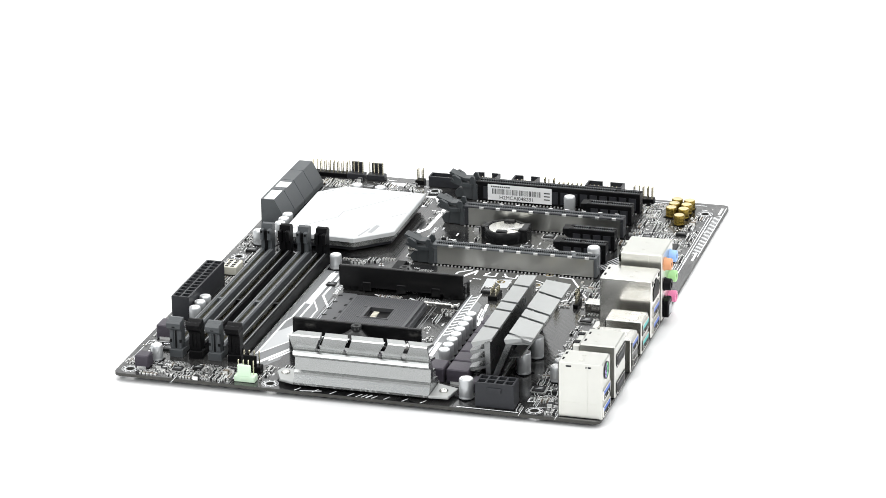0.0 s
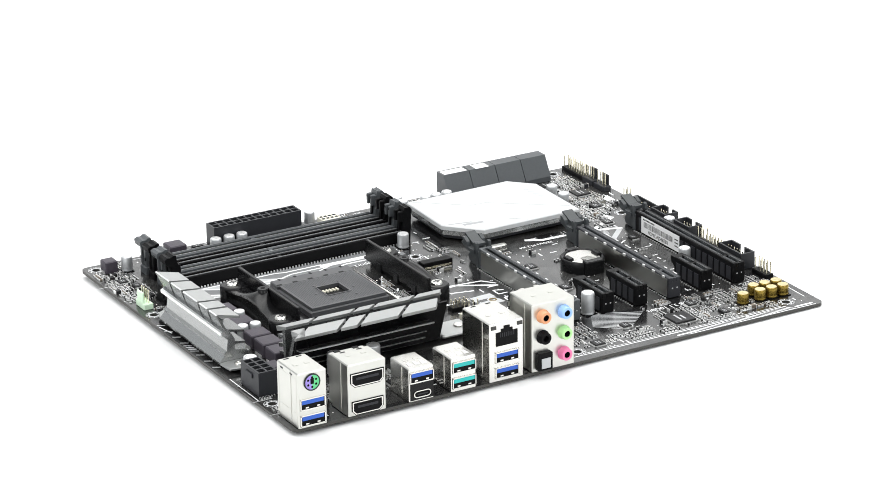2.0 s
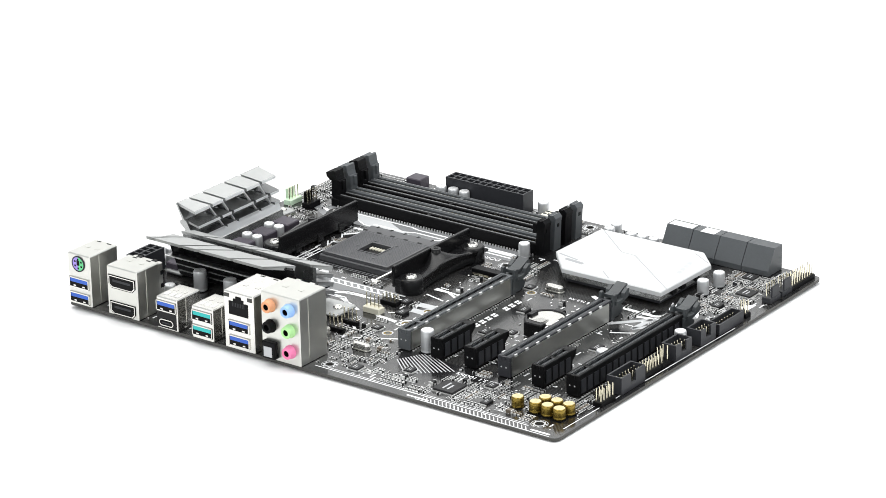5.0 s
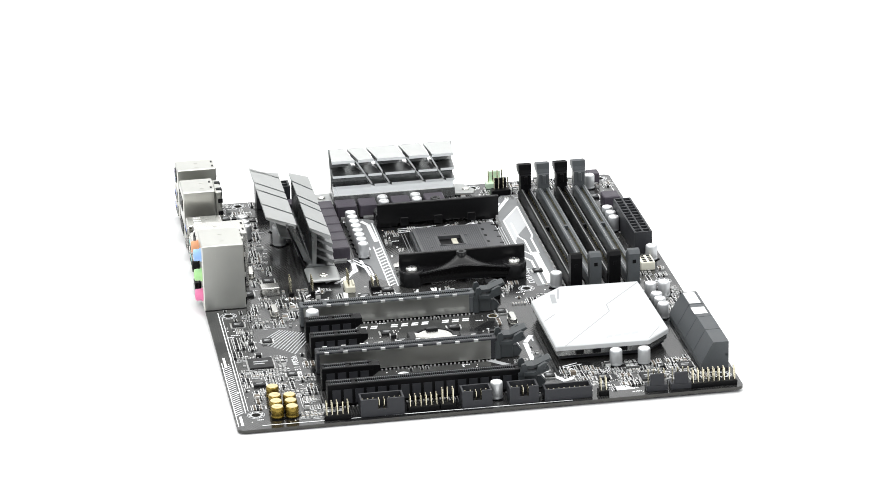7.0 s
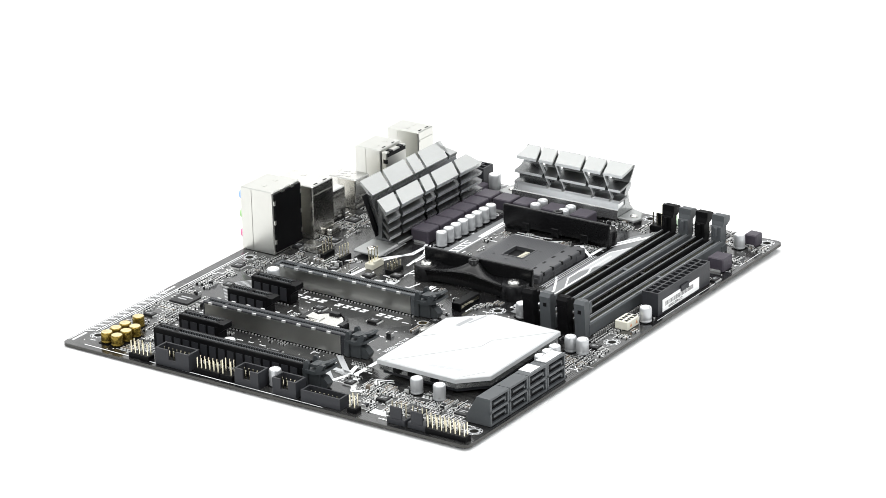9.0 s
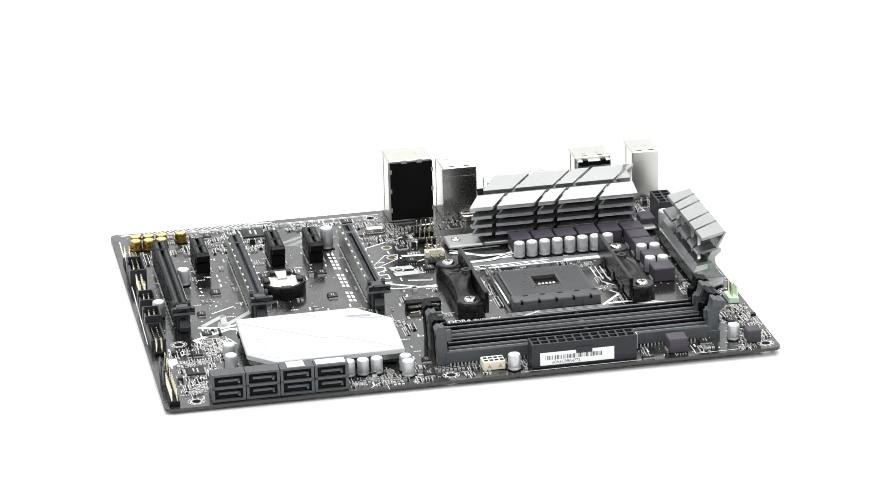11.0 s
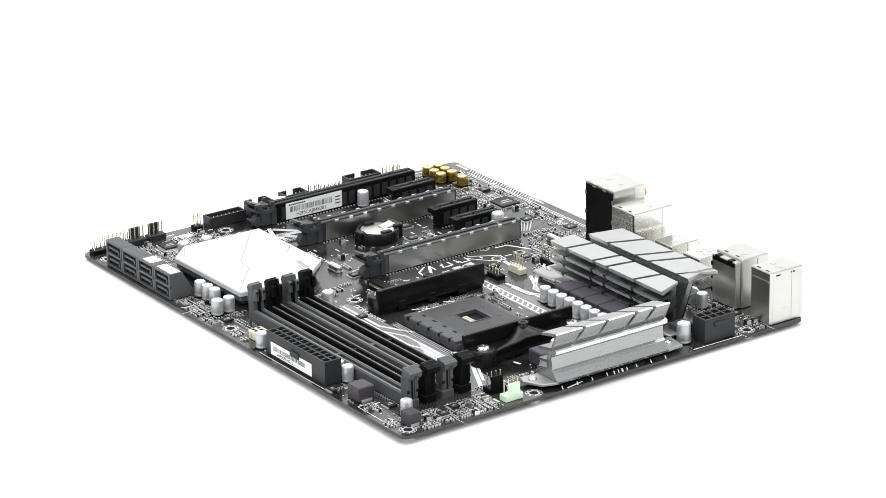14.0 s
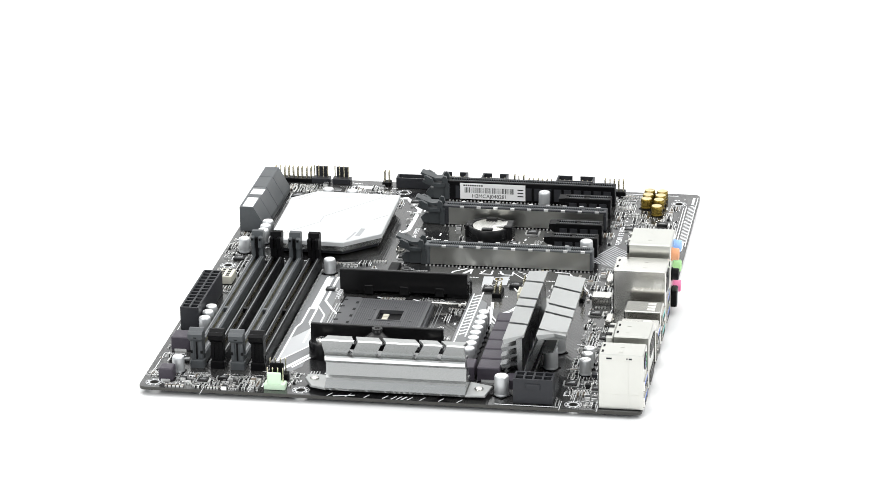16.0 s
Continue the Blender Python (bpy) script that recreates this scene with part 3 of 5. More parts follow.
# ---- processor socket and cooler brackets ----
def processor_socket():
    g = Geo()
    g.box(118.5, 164, 187.5, 233.5, 0, 3.8, 0, 0.5)
    for a, b, c, d in ((119.5, 131.0, 189, 232), (143.6, 156.5, 189, 232), (131.0, 143.6, 189, 204.0), (131.0, 143.6, 217.0, 232)):
        g.box(a, b, c, d, 3.7, 6.0, 0)
    body = part("processor_socket", g, [SOCKET], None, (0, 0, 0), 0, "dark grey processor socket with a field of pin holes")
    body.scale = (1, 1, 0.78)
    g = Geo()
    g.box(155.5, 164.2, 187.8, 233.2, 2.6, 6.2, 0, 0.5)
    cover = part("lever_cover", g, [SOCKET], body)
    for k in range(5):
        g = Geo()
        y = 191.5 + k * 9.0
        g.box(162.2, 164.4, y, y + 1.3, 4.0, 6.3)
        part("notch", g, [BLACK], cover)
        g = Geo()
        g.box(156.0, 157.4, y + 2.6, y + 5.4, 6.0, 6.3)
        part("slot_mark", g, [BLACK], cover)
    for k in range(4):
        g = Geo()
        y = 190 + k * 11.2
        g.prism([(163.8, y), (164.6, y + 0.8), (164.6, y + 7.2), (163.8, y + 8)], 0, 3.4)
        part("lug", g, [SOCKET], body)
    g = Geo()
    for i in range(31):
        for j in range(38):
            x, y = 121.5 + i * 1.1, 190.6 + j * 1.07
            if 129.9 < x < 144.8 and 202.9 < y < 218.2:
                continue
            g.face([(x - 0.36, y - 0.36, 6.02), (x + 0.36, y - 0.36, 6.02), (x + 0.36, y + 0.36, 6.02), (x - 0.36, y + 0.36, 6.02)])
    tagged(part("pin_hole_field", g, [DUSK], body), kind="stuff")
    g = Geo()
    g.box(131.2, 143.4, 204.2, 216.8, 3.75, 3.95, 0)
    for a, b, c, d in ((130.4, 131.1, 203.4, 217.6), (143.5, 144.2, 203.4, 217.6), (131.1, 143.5, 203.4, 204.1), (131.1, 143.5, 216.9, 217.6)):
        g.box(a, b, c, d, 5.9, 6.4, 1)
    well = part("centre_well", g, [BLACK, SOCKET], body)
    for k in range(5):
        g = Geo()
        g.box(138.2, 141.2, 206.4 + k * 1.9, 207.6 + k * 1.9, 3.9, 4.9, 0, 0.2)
        part("contact", g, [CREAM], well)
    for x, y in ((126, 203), (126, 217), (146.5, 203), (146.5, 217), (136, 199.5), (136, 221)):
        g = Geo()
        g.lathe([(0.7, 5.9), (0.7, 6.4), (0, 6.4)], x, y, 0, 8)
        part("stud", g, [SOCKET], body)
    g = Geo()
    g.lathe([(0, 104), (0.75, 104), (0.75, 160), (0, 160)], 0, 186.0, 3.6, 10, "x")
    g.box(102.6, 105.4, 183.0, 186.6, 2.8, 4.4, 0, 0.4)
    g.box(104.6, 106.0, 186.0, 188.4, 2.9, 4.3, 0, 0.3)
    part("locking_lever", g, [TIN], body, (0, 0, 0), 0, "steel locking lever")
    for x in (166.2, 168.0, 169.8, 114.6, 116.2):
        g = Geo()
        g.box(x, x + 0.35, 184, 237, 0.0, 0.07)
        part("outline", g, [INKSHEEN], body)
    take(114, 170, 184, 238)


def cooler_bracket(y, side):
    """A nylon rail with two round feet and a swept web; side is the way toward the processor."""
    g = Geo()
    w = y + side * 6.2
    lo, hi = sorted((w, w + side * 2.2))
    g.box(103.5, 170.0, lo, hi, 3.0, 14.2, 0, 0.4)
    for x in (109.0, 162.9):
        g.lathe([(6.6, 0.2), (6.6, 7.4), (5.8, 8.2), (3.4, 8.2), (3.4, 6.8), (0, 6.8)], x, y, 0, 24)
        a, b = sorted((y, w))
        g.box(x - 6.0, x + 6.0, a, b, 0.4, 7.8, 0, 0.4)
    nu, nv = 30, 8

    def web(i, j):
        u, v = -1 + 2 * i / nu, j / nv
        d = 0.6 + (9.8 + 2.2 * u * u) * v
        hump = math.exp(-(u / (0.20 + 0.42 * v)) ** 2)
        z = 6.6 + 1.0 * u * u + (7.2 - 2.6 * v) * hump * (1 - 0.25 * v * v)
        return (136.0 + u * 27, w - side * d, z - 0.9 * v ** 4)
    for i in range(nu):
        for j in range(nv):
            q = [web(i, j), web(i + 1, j), web(i + 1, j + 1), web(i, j + 1)]
            g.face(q if side < 0 else q[::-1], 0, True)
        q = [web(i, nv), web(i + 1, nv)]
        g.face([q[0], q[1], (q[1][0], q[1][1] + side * 0.8, 1.4), (q[0][0], q[0][1] + side * 0.8, 1.4)][::side], 0, True)
    for x in (118, 136.6, 155):
        g.box(x - 2.4, x + 2.4, min(lo, hi) - 0.5, max(lo, hi) + 0.5, 1.4, 6.0, 0, 0.3)
    g.lathe([(2.6, 10.0), (2.6, 14.4), (1.3, 14.4), (1.2, 13.4), (0, 13.4)], 136.0, w - side * 2.4, 0, 16)
    rail = part("cooler_bracket", g, [SATIN], None, (0, 0, 0), 0, "black nylon cooler bracket with two screws")
    for x in (109.0, 162.9):
        g = Geo()
        g.lathe([(3.3, 6.8), (3.3, 8.4), (2.6, 9.3), (1.0, 9.5), (0.6, 9.2), (0, 9.2)], x, y, 0, 20)
        sc = part("screw", g, [TIN], rail)
        g = Geo()
        g.box(x - 1.8, x + 1.8, y - 0.35, y + 0.35, 9.2, 9.55)
        g.box(x - 0.35, x + 0.35, y - 1.8, y + 1.8, 9.2, 9.55)
        part("cross_slot", g, [DUSK], sc)
    take(102, 171, y - 8, y + 9)


processor_socket()
cooler_bracket(165.4, 1)
cooler_bracket(255.2, -1)


# ---- memory slots ----
def latch_mesh():
    """A swinging latch: a broad foot, a slotted stem and an overhanging thumb piece."""
    g = Geo()
    g.box(-3.5, 3.5, -1.0, 5.2, 0, 4.2, 0, 0.4)
    g.box(-3.0, 3.0, -1.0, 4.4, 4.2, 15.4, 0, 0.3)
    for u in (-1, 1):
        k = sorted((u * 1.2, u * 3.0))
        g.box(k[0], k[1], 4.3, 5.0, 5.4, 15.6, 0, 0.25)
        k = sorted((u * 1.9, u * 3.05))
        g.box(k[0], k[1], 4.6, 5.06, 8.0, 9.6, 1)
    g.box(-0.45, 0.45, 4.2, 4.5, 4.6, 14.6, 1)
    g.hexa([(-3.2, 0.2, 14.8), (3.2, 0.2, 14.8), (3.2, 5.4, 14.8), (-3.2, 5.4, 14.8)], [(-3.6, 1.2, 17.8), (3.6, 1.2, 17.8), (3.6, 7.6, 17.0), (-3.6, 7.6, 17.0)], 0)
    g.run([(1.2, 17.6), (7.6, 16.8), (8.0, 19.4), (6.4, 20.4), (4.6, 20.2), (3.0, 21.2), (1.6, 21.0)], -3.6, 3.6, "x")
    g.box(-0.8, 0.8, 7.5, 7.75, 17.2, 18.0, 1)
    g.box(-1.0, 1.0, -2.2, 0.6, 10.0, 15.0, 0, 0.3)
    return g


def tower_mesh():
    """The end tower: a plain outer face with a small square hole, two ears and a channel on its inner side."""
    g = Geo()
    g.hexa([(-3.1, -0.6, 0), (3.1, -0.6, 0), (3.1, 4.6, 0), (-3.1, 4.6, 0)], [(-3.0, 0.8, 17.2), (3.0, 0.8, 17.2), (3.0, 5.4, 17.0), (-3.0, 5.4, 17.0)], 0)
    g.run([(0.6, 17.0), (5.6, 16.8), (5.9, 19.0), (4.2, 20.8), (2.8, 20.2), (1.4, 20.8)], -3.0, 3.0, "x")
    g.box(-0.9, 0.9, 4.9, 5.5, 13.6, 15.6, 1)
    for u in (-1, 1):
        k = sorted((u * 1.0, u * 3.0))
        g.box(k[0], k[1], -2.2, 0.9, 12.6, 18.6, 0, 0.4)
        k = sorted((u * 1.5, u * 2.5))
        g.box(k[0], k[1], -2.3, -2.0, 16.6, 17.8, 1)
    g.box(-0.7, 0.7, -0.9, 0.7, 5.5, 17.5, 1)
    return g


def memory_slots():
    shared = {}
    for i, x in enumerate((190.3, 200.4, 210.5, 220.6)):
        mat = BLACK if i % 2 == 0 else SLATE
        if mat not in shared:
            g = Geo()
            g.run([(-3.3, 0.5), (3.3, 0.5), (3.3, 6.2), (2.9, 6.6), (1.1, 6.6), (1.1, 4.2), (-1.1, 4.2), (-1.1, 6.6), (-2.9, 6.6), (-3.3, 6.2)], 0, 134, "y")
            key = Geo()
            key.box(-1.1, 1.1, 72.5, 74.6, 4.0, 6.5, 0)
            c = Geo()
            for k in range(140):
                y = 3 + k * 0.92
                if 71 < y < 76:
                    continue
                for u in (-1.12, 0.92):
                    c.box(u, u + 0.2, y, y + 0.35, 4.0, 6.0)
            ft = Geo()
            for k in range(72):
                for u in (-5.0, 4.4):
                    ft.box(u, u + 0.6, 1.5 + k * 1.84, 2.2 + k * 1.84, -0.1, 1.0)
            shared[mat] = (g.mesh("memory_slot", [mat]), c.mesh("contact_strip", [GOLD]), ft.mesh("solder_strip", [SOLDER]), latch_mesh().mesh("latch", [mat, BLACK]), tower_mesh().mesh("latch", [mat, BLACK]), key.mesh("key_bridge", [mat]))
        me, cm, fm, lm, tm, km = shared[mat]
        ob = part("memory_slot", me, None, None, (x, 140.6, 0), 0, ("black" if i % 2 == 0 else "grey") + " memory slot with latches at both ends")
        part("contact_strip", cm, None, ob)
        part("key_bridge", km, None, ob)
        part("solder_strip", fm, None, ob)
        for u in (-2.5, 2.1):
            r = Geo()
            r.box(u, u + 0.4, 1.5, 132.5, 6.5, 6.95)
            part("guide_rail", r, [RAIL], ob)
        for me, y, turn in ((lm, 133.2, 0), (tm, 0.8, 180)):
            part("latch", me, None, ob, (0, y, 0), turn).scale = (1, 1, 0.96)
    take(186, 227, 134, 284)


memory_slots()


# ---- expansion slots ----
def expansion_latch(mat):
    """A card latch: a slotted trunk, a curved double lip with broad wings, and two cheeks."""
    g = Geo()
    g.box(0, 3.0, -4.2, 4.2, 0.4, 9.6, 0, 0.4)
    for u in (-1, 1):
        k = sorted((u * 1.1, u * 3.0))
        g.box(2.8, 9.2, k[0], k[1], 0.4, 8.2, 0, 0.3)
        k = sorted((u * 3.0, u * 4.6))
        g.run([(0.4, 8.0), (3.8, 8.2), (4.4, 12.6), (3.4, 14.0), (1.8, 13.6)], k[0], k[1], "y")
        k = sorted((u * 3.6, u * 5.6))
        g.run([(8.6, 9.4), (12.6, 10.6), (14.2, 13.8), (12.8, 14.2), (9.6, 12.4)], k[0], k[1], "y")
    g.box(3.0, 8.4, -1.1, 1.1, 2.2, 3.6, 0)
    g.box(3.0, 8.4, -1.1, 1.1, 6.0, 8.2, 0)
    g.run([(8.0, 0.4), (12.4, 0.4), (13.8, 3.2), (11.2, 6.0), (8.0, 6.4)], -2.2, 2.2, "y")
    g.run([(2.6, 8.0), (8.0, 7.8), (13.0, 9.4), (15.2, 10.6), (14.6, 11.6), (11.0, 10.4), (7.0, 9.6), (2.6, 9.8)], -5.4, 5.4, "y")
    g.run([(4.0, 10.6), (9.0, 10.8), (13.6, 12.6), (16.6, 14.6), (15.8, 15.4), (11.6, 13.6), (8.0, 12.2), (4.2, 12.2)], -3.0, 3.0, "y")
    return g.mesh("latch", [mat])


def expansion_slot(y, length, mat, shielded, label, x0=45.0):
    g = Geo()
    g.box(0, length, -3.6, 3.6, 0.6, 9.0, 0, 0.3)
    for a, b in ((-3.6, -0.95), (0.95, 3.6)):
        g.box(0, length, a, b, 9.0, 11.2, 0, 0.3)
    for a, b in ((0, 1.6), (12.0, 13.8), (length - 1.6, length)):
        g.box(a, b, -0.95, 0.95, 8.8, 11.0, 0)
    if length < 60:
        g.run([(length - 0.2, 5.4), (length + 3.4, 8.2), (length + 3.4, 10.8), (length - 0.2, 11.0)], -3.4, 3.4, "y")
    ob = part("expansion_slot", g, [mat], None, (x0, y, 0), 0, label)
    for u in (-1.4, 1.4):
        d = Geo()
        d.lathe([(0.42, -0.06), (0, -0.07)], 0, u, 5.6, 10, "x")
        part("end_dimple", d, [GREYLINE], ob)
    c = Geo()
    n = int((length - 4) / 1.0)
    for k in range(n):
        x = 2 + k * 1.0
        if 11 < x < 14.5:
            continue
        for u in (-1.0, 0.8):
            c.box(x, x + 0.4, u, u + 0.2, 8.9, 11.0, 0)
        for u in (-2.1, 1.5):
            c.box(x, x + 0.5, u - 0.2, u + 0.9, 11.15, 11.25, 0)
    part("contact_strip", c, [SLATE if mat is not SLATE else BLACK], ob)
    if shielded:
        for sgn in (-1, 1):
            s = Geo()
            u = sorted((sgn * 3.62, sgn * 4.0))
            s.box(1.5, length - 3, u[0], u[1], 0.8, 10.4, 0)
            sh = part("shield_wall", s, [SHIELD], ob, (0, 0, 0), 0, "bright steel shield")
            for k in range(9):
                x = 4 + k * 9.2
                s = Geo()
                w = sorted((sgn * 3.3, sgn * 4.05))
                s.box(x, x + 2.2, w[0], w[1], 10.2, 11.35, 0)
                part("shield_tab", s, [SOLDER], sh)
    else:
        # ribs in a lighter plastic than the slot, to paint the light on them
        for k in range(int(length / 5.6)):
            for sgn in (-1, 1):
                s = Geo()
                u = sorted((sgn * 3.6, sgn * 3.95))
                s.box(2.2 + k * 5.5, 6.2 + k * 5.5, u[0], u[1], 1.6, 8.6, 0)
                part("rib", s, [DUSK], ob)
    ft = Geo()
    for k in range(int(length / 2)):
        for sgn in (-1, 1):
            ft.box(1.5 + k * 2, 2.3 + k * 2, sgn * 4.6 - 0.35, sgn * 4.6 + 0.35, 0.0, 0.45)
    part("solder_strip", ft, [SOLDER], ob)
    if length > 60:
        part("latch", expansion_latch(LATCH), None, ob, (length - 1.0, 0, 0))
    take(x0 - 1, x0 + length + (17 if length > 60 else 1), y - 5.2, y + 5.2)
    return ob


expansion_slot(122.2, 89, SLATE, True, "long grey expansion slot with bright steel shield")
expansion_slot(102.1, 25, BLACK, False, "short black expansion slot")
expansion_slot(81.8, 25, BLACK, False, "short black expansion slot")
expansion_slot(61.6, 89, DUSK, True, "long dark grey expansion slot with bright steel shield")
expansion_slot(41.8, 25, BLACK, False, "short black expansion slot")
LONG = expansion_slot(21.6, 93, BLACK, False, "long black expansion slot with a bar code sticker")


def bar_label(parent, name, w, h, plane, at, seed, text):
    """A white sticker with a bar code and a line of writing; plane 'x' or 'y' is the way it faces."""
    rnd = random.Random(seed)
    face = Geo()

    def slab(g, u0, u1, z0, z1, d0, d1, m):
        if plane == "y":
            g.box(w - u1, w - u0, d0, d1, z0, z1, m)
        else:
            g.box(d0, d1, u0, u1, z0, z1, m)
    slab(face, 0, w, 0, h, 0, 0.12, 0)
    st = part(name, face, [PAPER], parent, at, 0, "white paper sticker with a bar code")
    bars = Geo()
    u = w * 0.07
    while u < w * 0.82:
        b = rnd.choice((0.2, 0.3, 0.45))
        slab(bars, u, u + b, h * 0.40, h * 0.74, 0.12, 0.15, 0)
        u += b + rnd.choice((0.25, 0.35, 0.5))
    part("bar_code", bars, [BLACKINK], st)
    tx = Geo()
    line = part("lettering", lettering(text, h * 0.23, BLACKINK), None, st)
    if plane == "y":
        line.matrix_basis = pose(w * 0.82 / 1000, 0.00015, h * 0.1 / 1000, 90, 0, 180)
    else:
        line.matrix_basis = pose(0.00015, w * 0.16 / 1000, h * 0.1 / 1000, 90, 0, 90)
    if h > 8:
        u = w * 0.05
        for k in range(9):
            slab(tx, u, u + w * 0.025, h * 0.82, h * 0.91, 0.12, 0.15, 0)
            u += w * 0.034
        for k in range(3):
            slab(tx, w * 0.88, w * 0.97, h * (0.25 + 0.2 * k), h * (0.32 + 0.2 * k), 0.12, 0.15, 0)
        part("writing_bars", tx, [BLACKINK], st)
    return st


# the sticker on the side of the lowest long slot, seen from the processor's side
bar_label(LONG, "sticker", 36.5, 9.2, "y", (49.6, 4.0, 1.2), 5, "H2MCAJ048281")


# ---- capacitors, coils and sockets ----
MESHES = {}


def can_mesh(r, h, gold=False):
    key = (r, h, gold)
    if key not in MESHES:
        g = Geo()
        g.box(-r * 1.0, r * 1.0, -r * 1.0, r * 1.0, 0, 0.4, 2)
        g.lathe([(r * 0.94, 0.4), (r * 1.02, 0.7), (r * 1.02, 1.2), (r * 0.93, 1.6), (r, 2.0), (r, h - 0.7), (r * 0.93, h - 0.15), (r * 0.86, h)], seg=24, m=0)
        g.lathe([(r * 0.86, h), (r * 0.80, h - 0.12, 1), (0, h - 0.12, 1)], seg=24, m=1)
        g.box(-r * 0.62, r * 0.62, -0.09, 0.09, h - 0.14, h - 0.06, 3)
        g.face([(r * 0.78 * math.cos(a), r * 0.78 * math.sin(a), h - 0.05) for a in [radians(-50 + 10 * k) for k in range(11)]], 3)
        MESHES[key] = g.mesh("capacitor", [GOLDCAN, GOLDTOP, BLACK, GOLDTOP] if gold else [CAN, CANTOP, BLACK, GREYLINE])
    return MESHES[key]


def capacitor(x, y, r=3.1, h=8.4, gold=False, rz=0):
    take(x - r, x + r, y - r, y + r)
    return part("capacitor", can_mesh(r, h, gold), None, None, (x, y, 0), rz, "gold audio capacitor" if gold else "silver solid capacitor")


for i in range(8):
    capacitor(89.8, 207.6 + 6.88 * i, 2.95, 8.3, rz=15 * i)
for x, y in ((110.3, 268.9), (110.5, 275.9), (128.5, 268.7), (128.7, 275.5)):
    capacitor(x, y, 2.9, 8.4)
for x, y, r, h in ((50.0, 111.1, 3.4, 12.0), (83.4, 29.8, 3.2, 8.8), (125.2, 11.6, 3.1, 8.8), (189.4, 38.6, 3.1, 8.2), (203.2, 37.6, 3.1, 8.2),
                   (225.6, 92.0, 3.0, 8.2), (225.4, 99.0, 3.0, 8.2), (225.2, 105.8, 3.0, 8.2), (225.4, 120.0, 3.0, 8.2), (232.4, 120.0, 3.1, 8.2),
                   (181.2, 144.6, 3.1, 8.2), (237.8, 171.4, 3.1, 8.2), (227.6, 217.4, 3.0, 8.2), (227.6, 225.0, 3.0, 8.2), (227.4, 233.0, 3.0, 8.2),
                   (228.4, 284.6, 3.0, 8.2), (68.2, 293.0, 3.5, 10.5), (49.4, 257.0, 3.6, 11.4), (48.4, 236.0, 3.6, 11.4), (31.7, 247.8, 3.0, 8.2), (31.7, 254.6, 3.0, 8.2), (31.7, 262.5, 3.0, 8.2)):
    capacitor(x, y, r, h, rz=(x * 7 + y) % 90)
for x, y in ((20.6, 36.2), (20.4, 25.8), (20.2, 18.8), (20.0, 11.9), (27.4, 25.0), (27.2, 18.2), (27.0, 11.2)):
    capacitor(x, y, 3.1, 5.8, True, x * 9)


def coil(x0, x1, y0, y1, h=7.4):
    g = Geo()
    w, d = x1 - x0, y1 - y0
    g.box(0.3, w - 0.3, 0.3, d - 0.3, 0.4, h, 0, 0.5)
    g.box(w * 0.2, w * 0.8, 0, d, 0, 1.2, 1)
    take(x0, x1, y0, y1)
    part("choke_coil", g, [FERRITE, SOLDER], None, (x0, y0, 0), 0, "violet-grey square choke coil")


for k in range(5):
    coil(71.0, 82.8, 205.2 + 12.2 * k, 217.0 + 12.2 * k)
coil(71.0, 82.8, 266.4, 278.2)
for a, b in ((83.6, 95.4), (96.4, 106.6), (114.6, 125.4), (133.0, 144.4)):
    coil(a, b, 266.4, 278.2)
coil(228.8, 238.8, 248.8, 259.2)
coil(228.2, 235.8, 289.4, 297.2, 6.6)
coil(57.6, 67.6, 279.5, 288.5, 6.4)


def power_socket(nm, x0, y0, nx, ny, pitch, h, label, clip):
    """A block of square wells, nx by ny, open at the top."""
    g = Geo()
    w, d = nx * pitch + 0.9, ny * pitch + 0.9
    g.box(0, w, 0, d, 0.3, h - 3.0, 0, 0.0)
    for i in range(nx + 1):
        g.box(i * pitch, i * pitch + 0.9, 0, d, h - 3.0, h, 0)
    for j in range(ny + 1):
        for i in range(nx):
            g.box(i * pitch + 0.9, (i + 1) * pitch, j * pitch, j * pitch + 0.9, h - 3.0, h, 0)
    ob = part(nm, g, [DUSK], None, (x0, y0, 0), 0, label)
    for i in range(nx):
        for j in range(ny):
            s = Geo()
            cx, cy = i * pitch + 0.45 + pitch / 2, j * pitch + 0.45 + pitch / 2
            s.box(cx - 0.45, cx + 0.45, cy - 0.45, cy + 0.45, h - 3.0, h - 1.2, 0, 0.15)
            s.box(cx - 1.62, cx + 1.62, cy - 1.62, cy + 1.62, h - 3.0, h - 2.95, 1)
            part("well_pin", s, [GOLD, BLACK], ob)
    s = Geo()
    s.box(*clip, 0, 0.3)
    part("latch_ridge", s, [DUSK], ob)
    take(x0, x0 + w, y0, y0 + d)
    return ob


ATX = power_socket("main_power_socket", 230.6, 179.8, 2, 12, 4.3, 12.6, "long dark grey power socket with two rows of wells", (9.5, 10.3, 22, 30, 6.5, 9.5))
bar_label(ATX, "sticker", 37, 6.6, "x", (9.62, 4.0, 1.4), 9, "60A5CB9A4772")
power_socket("processor_power_socket", 42.6, 291.6, 4, 2, 4.5, 12.6, "dark grey eight-well power socket", (6, 13, 9.8, 10.6, 8.0, 10.4))


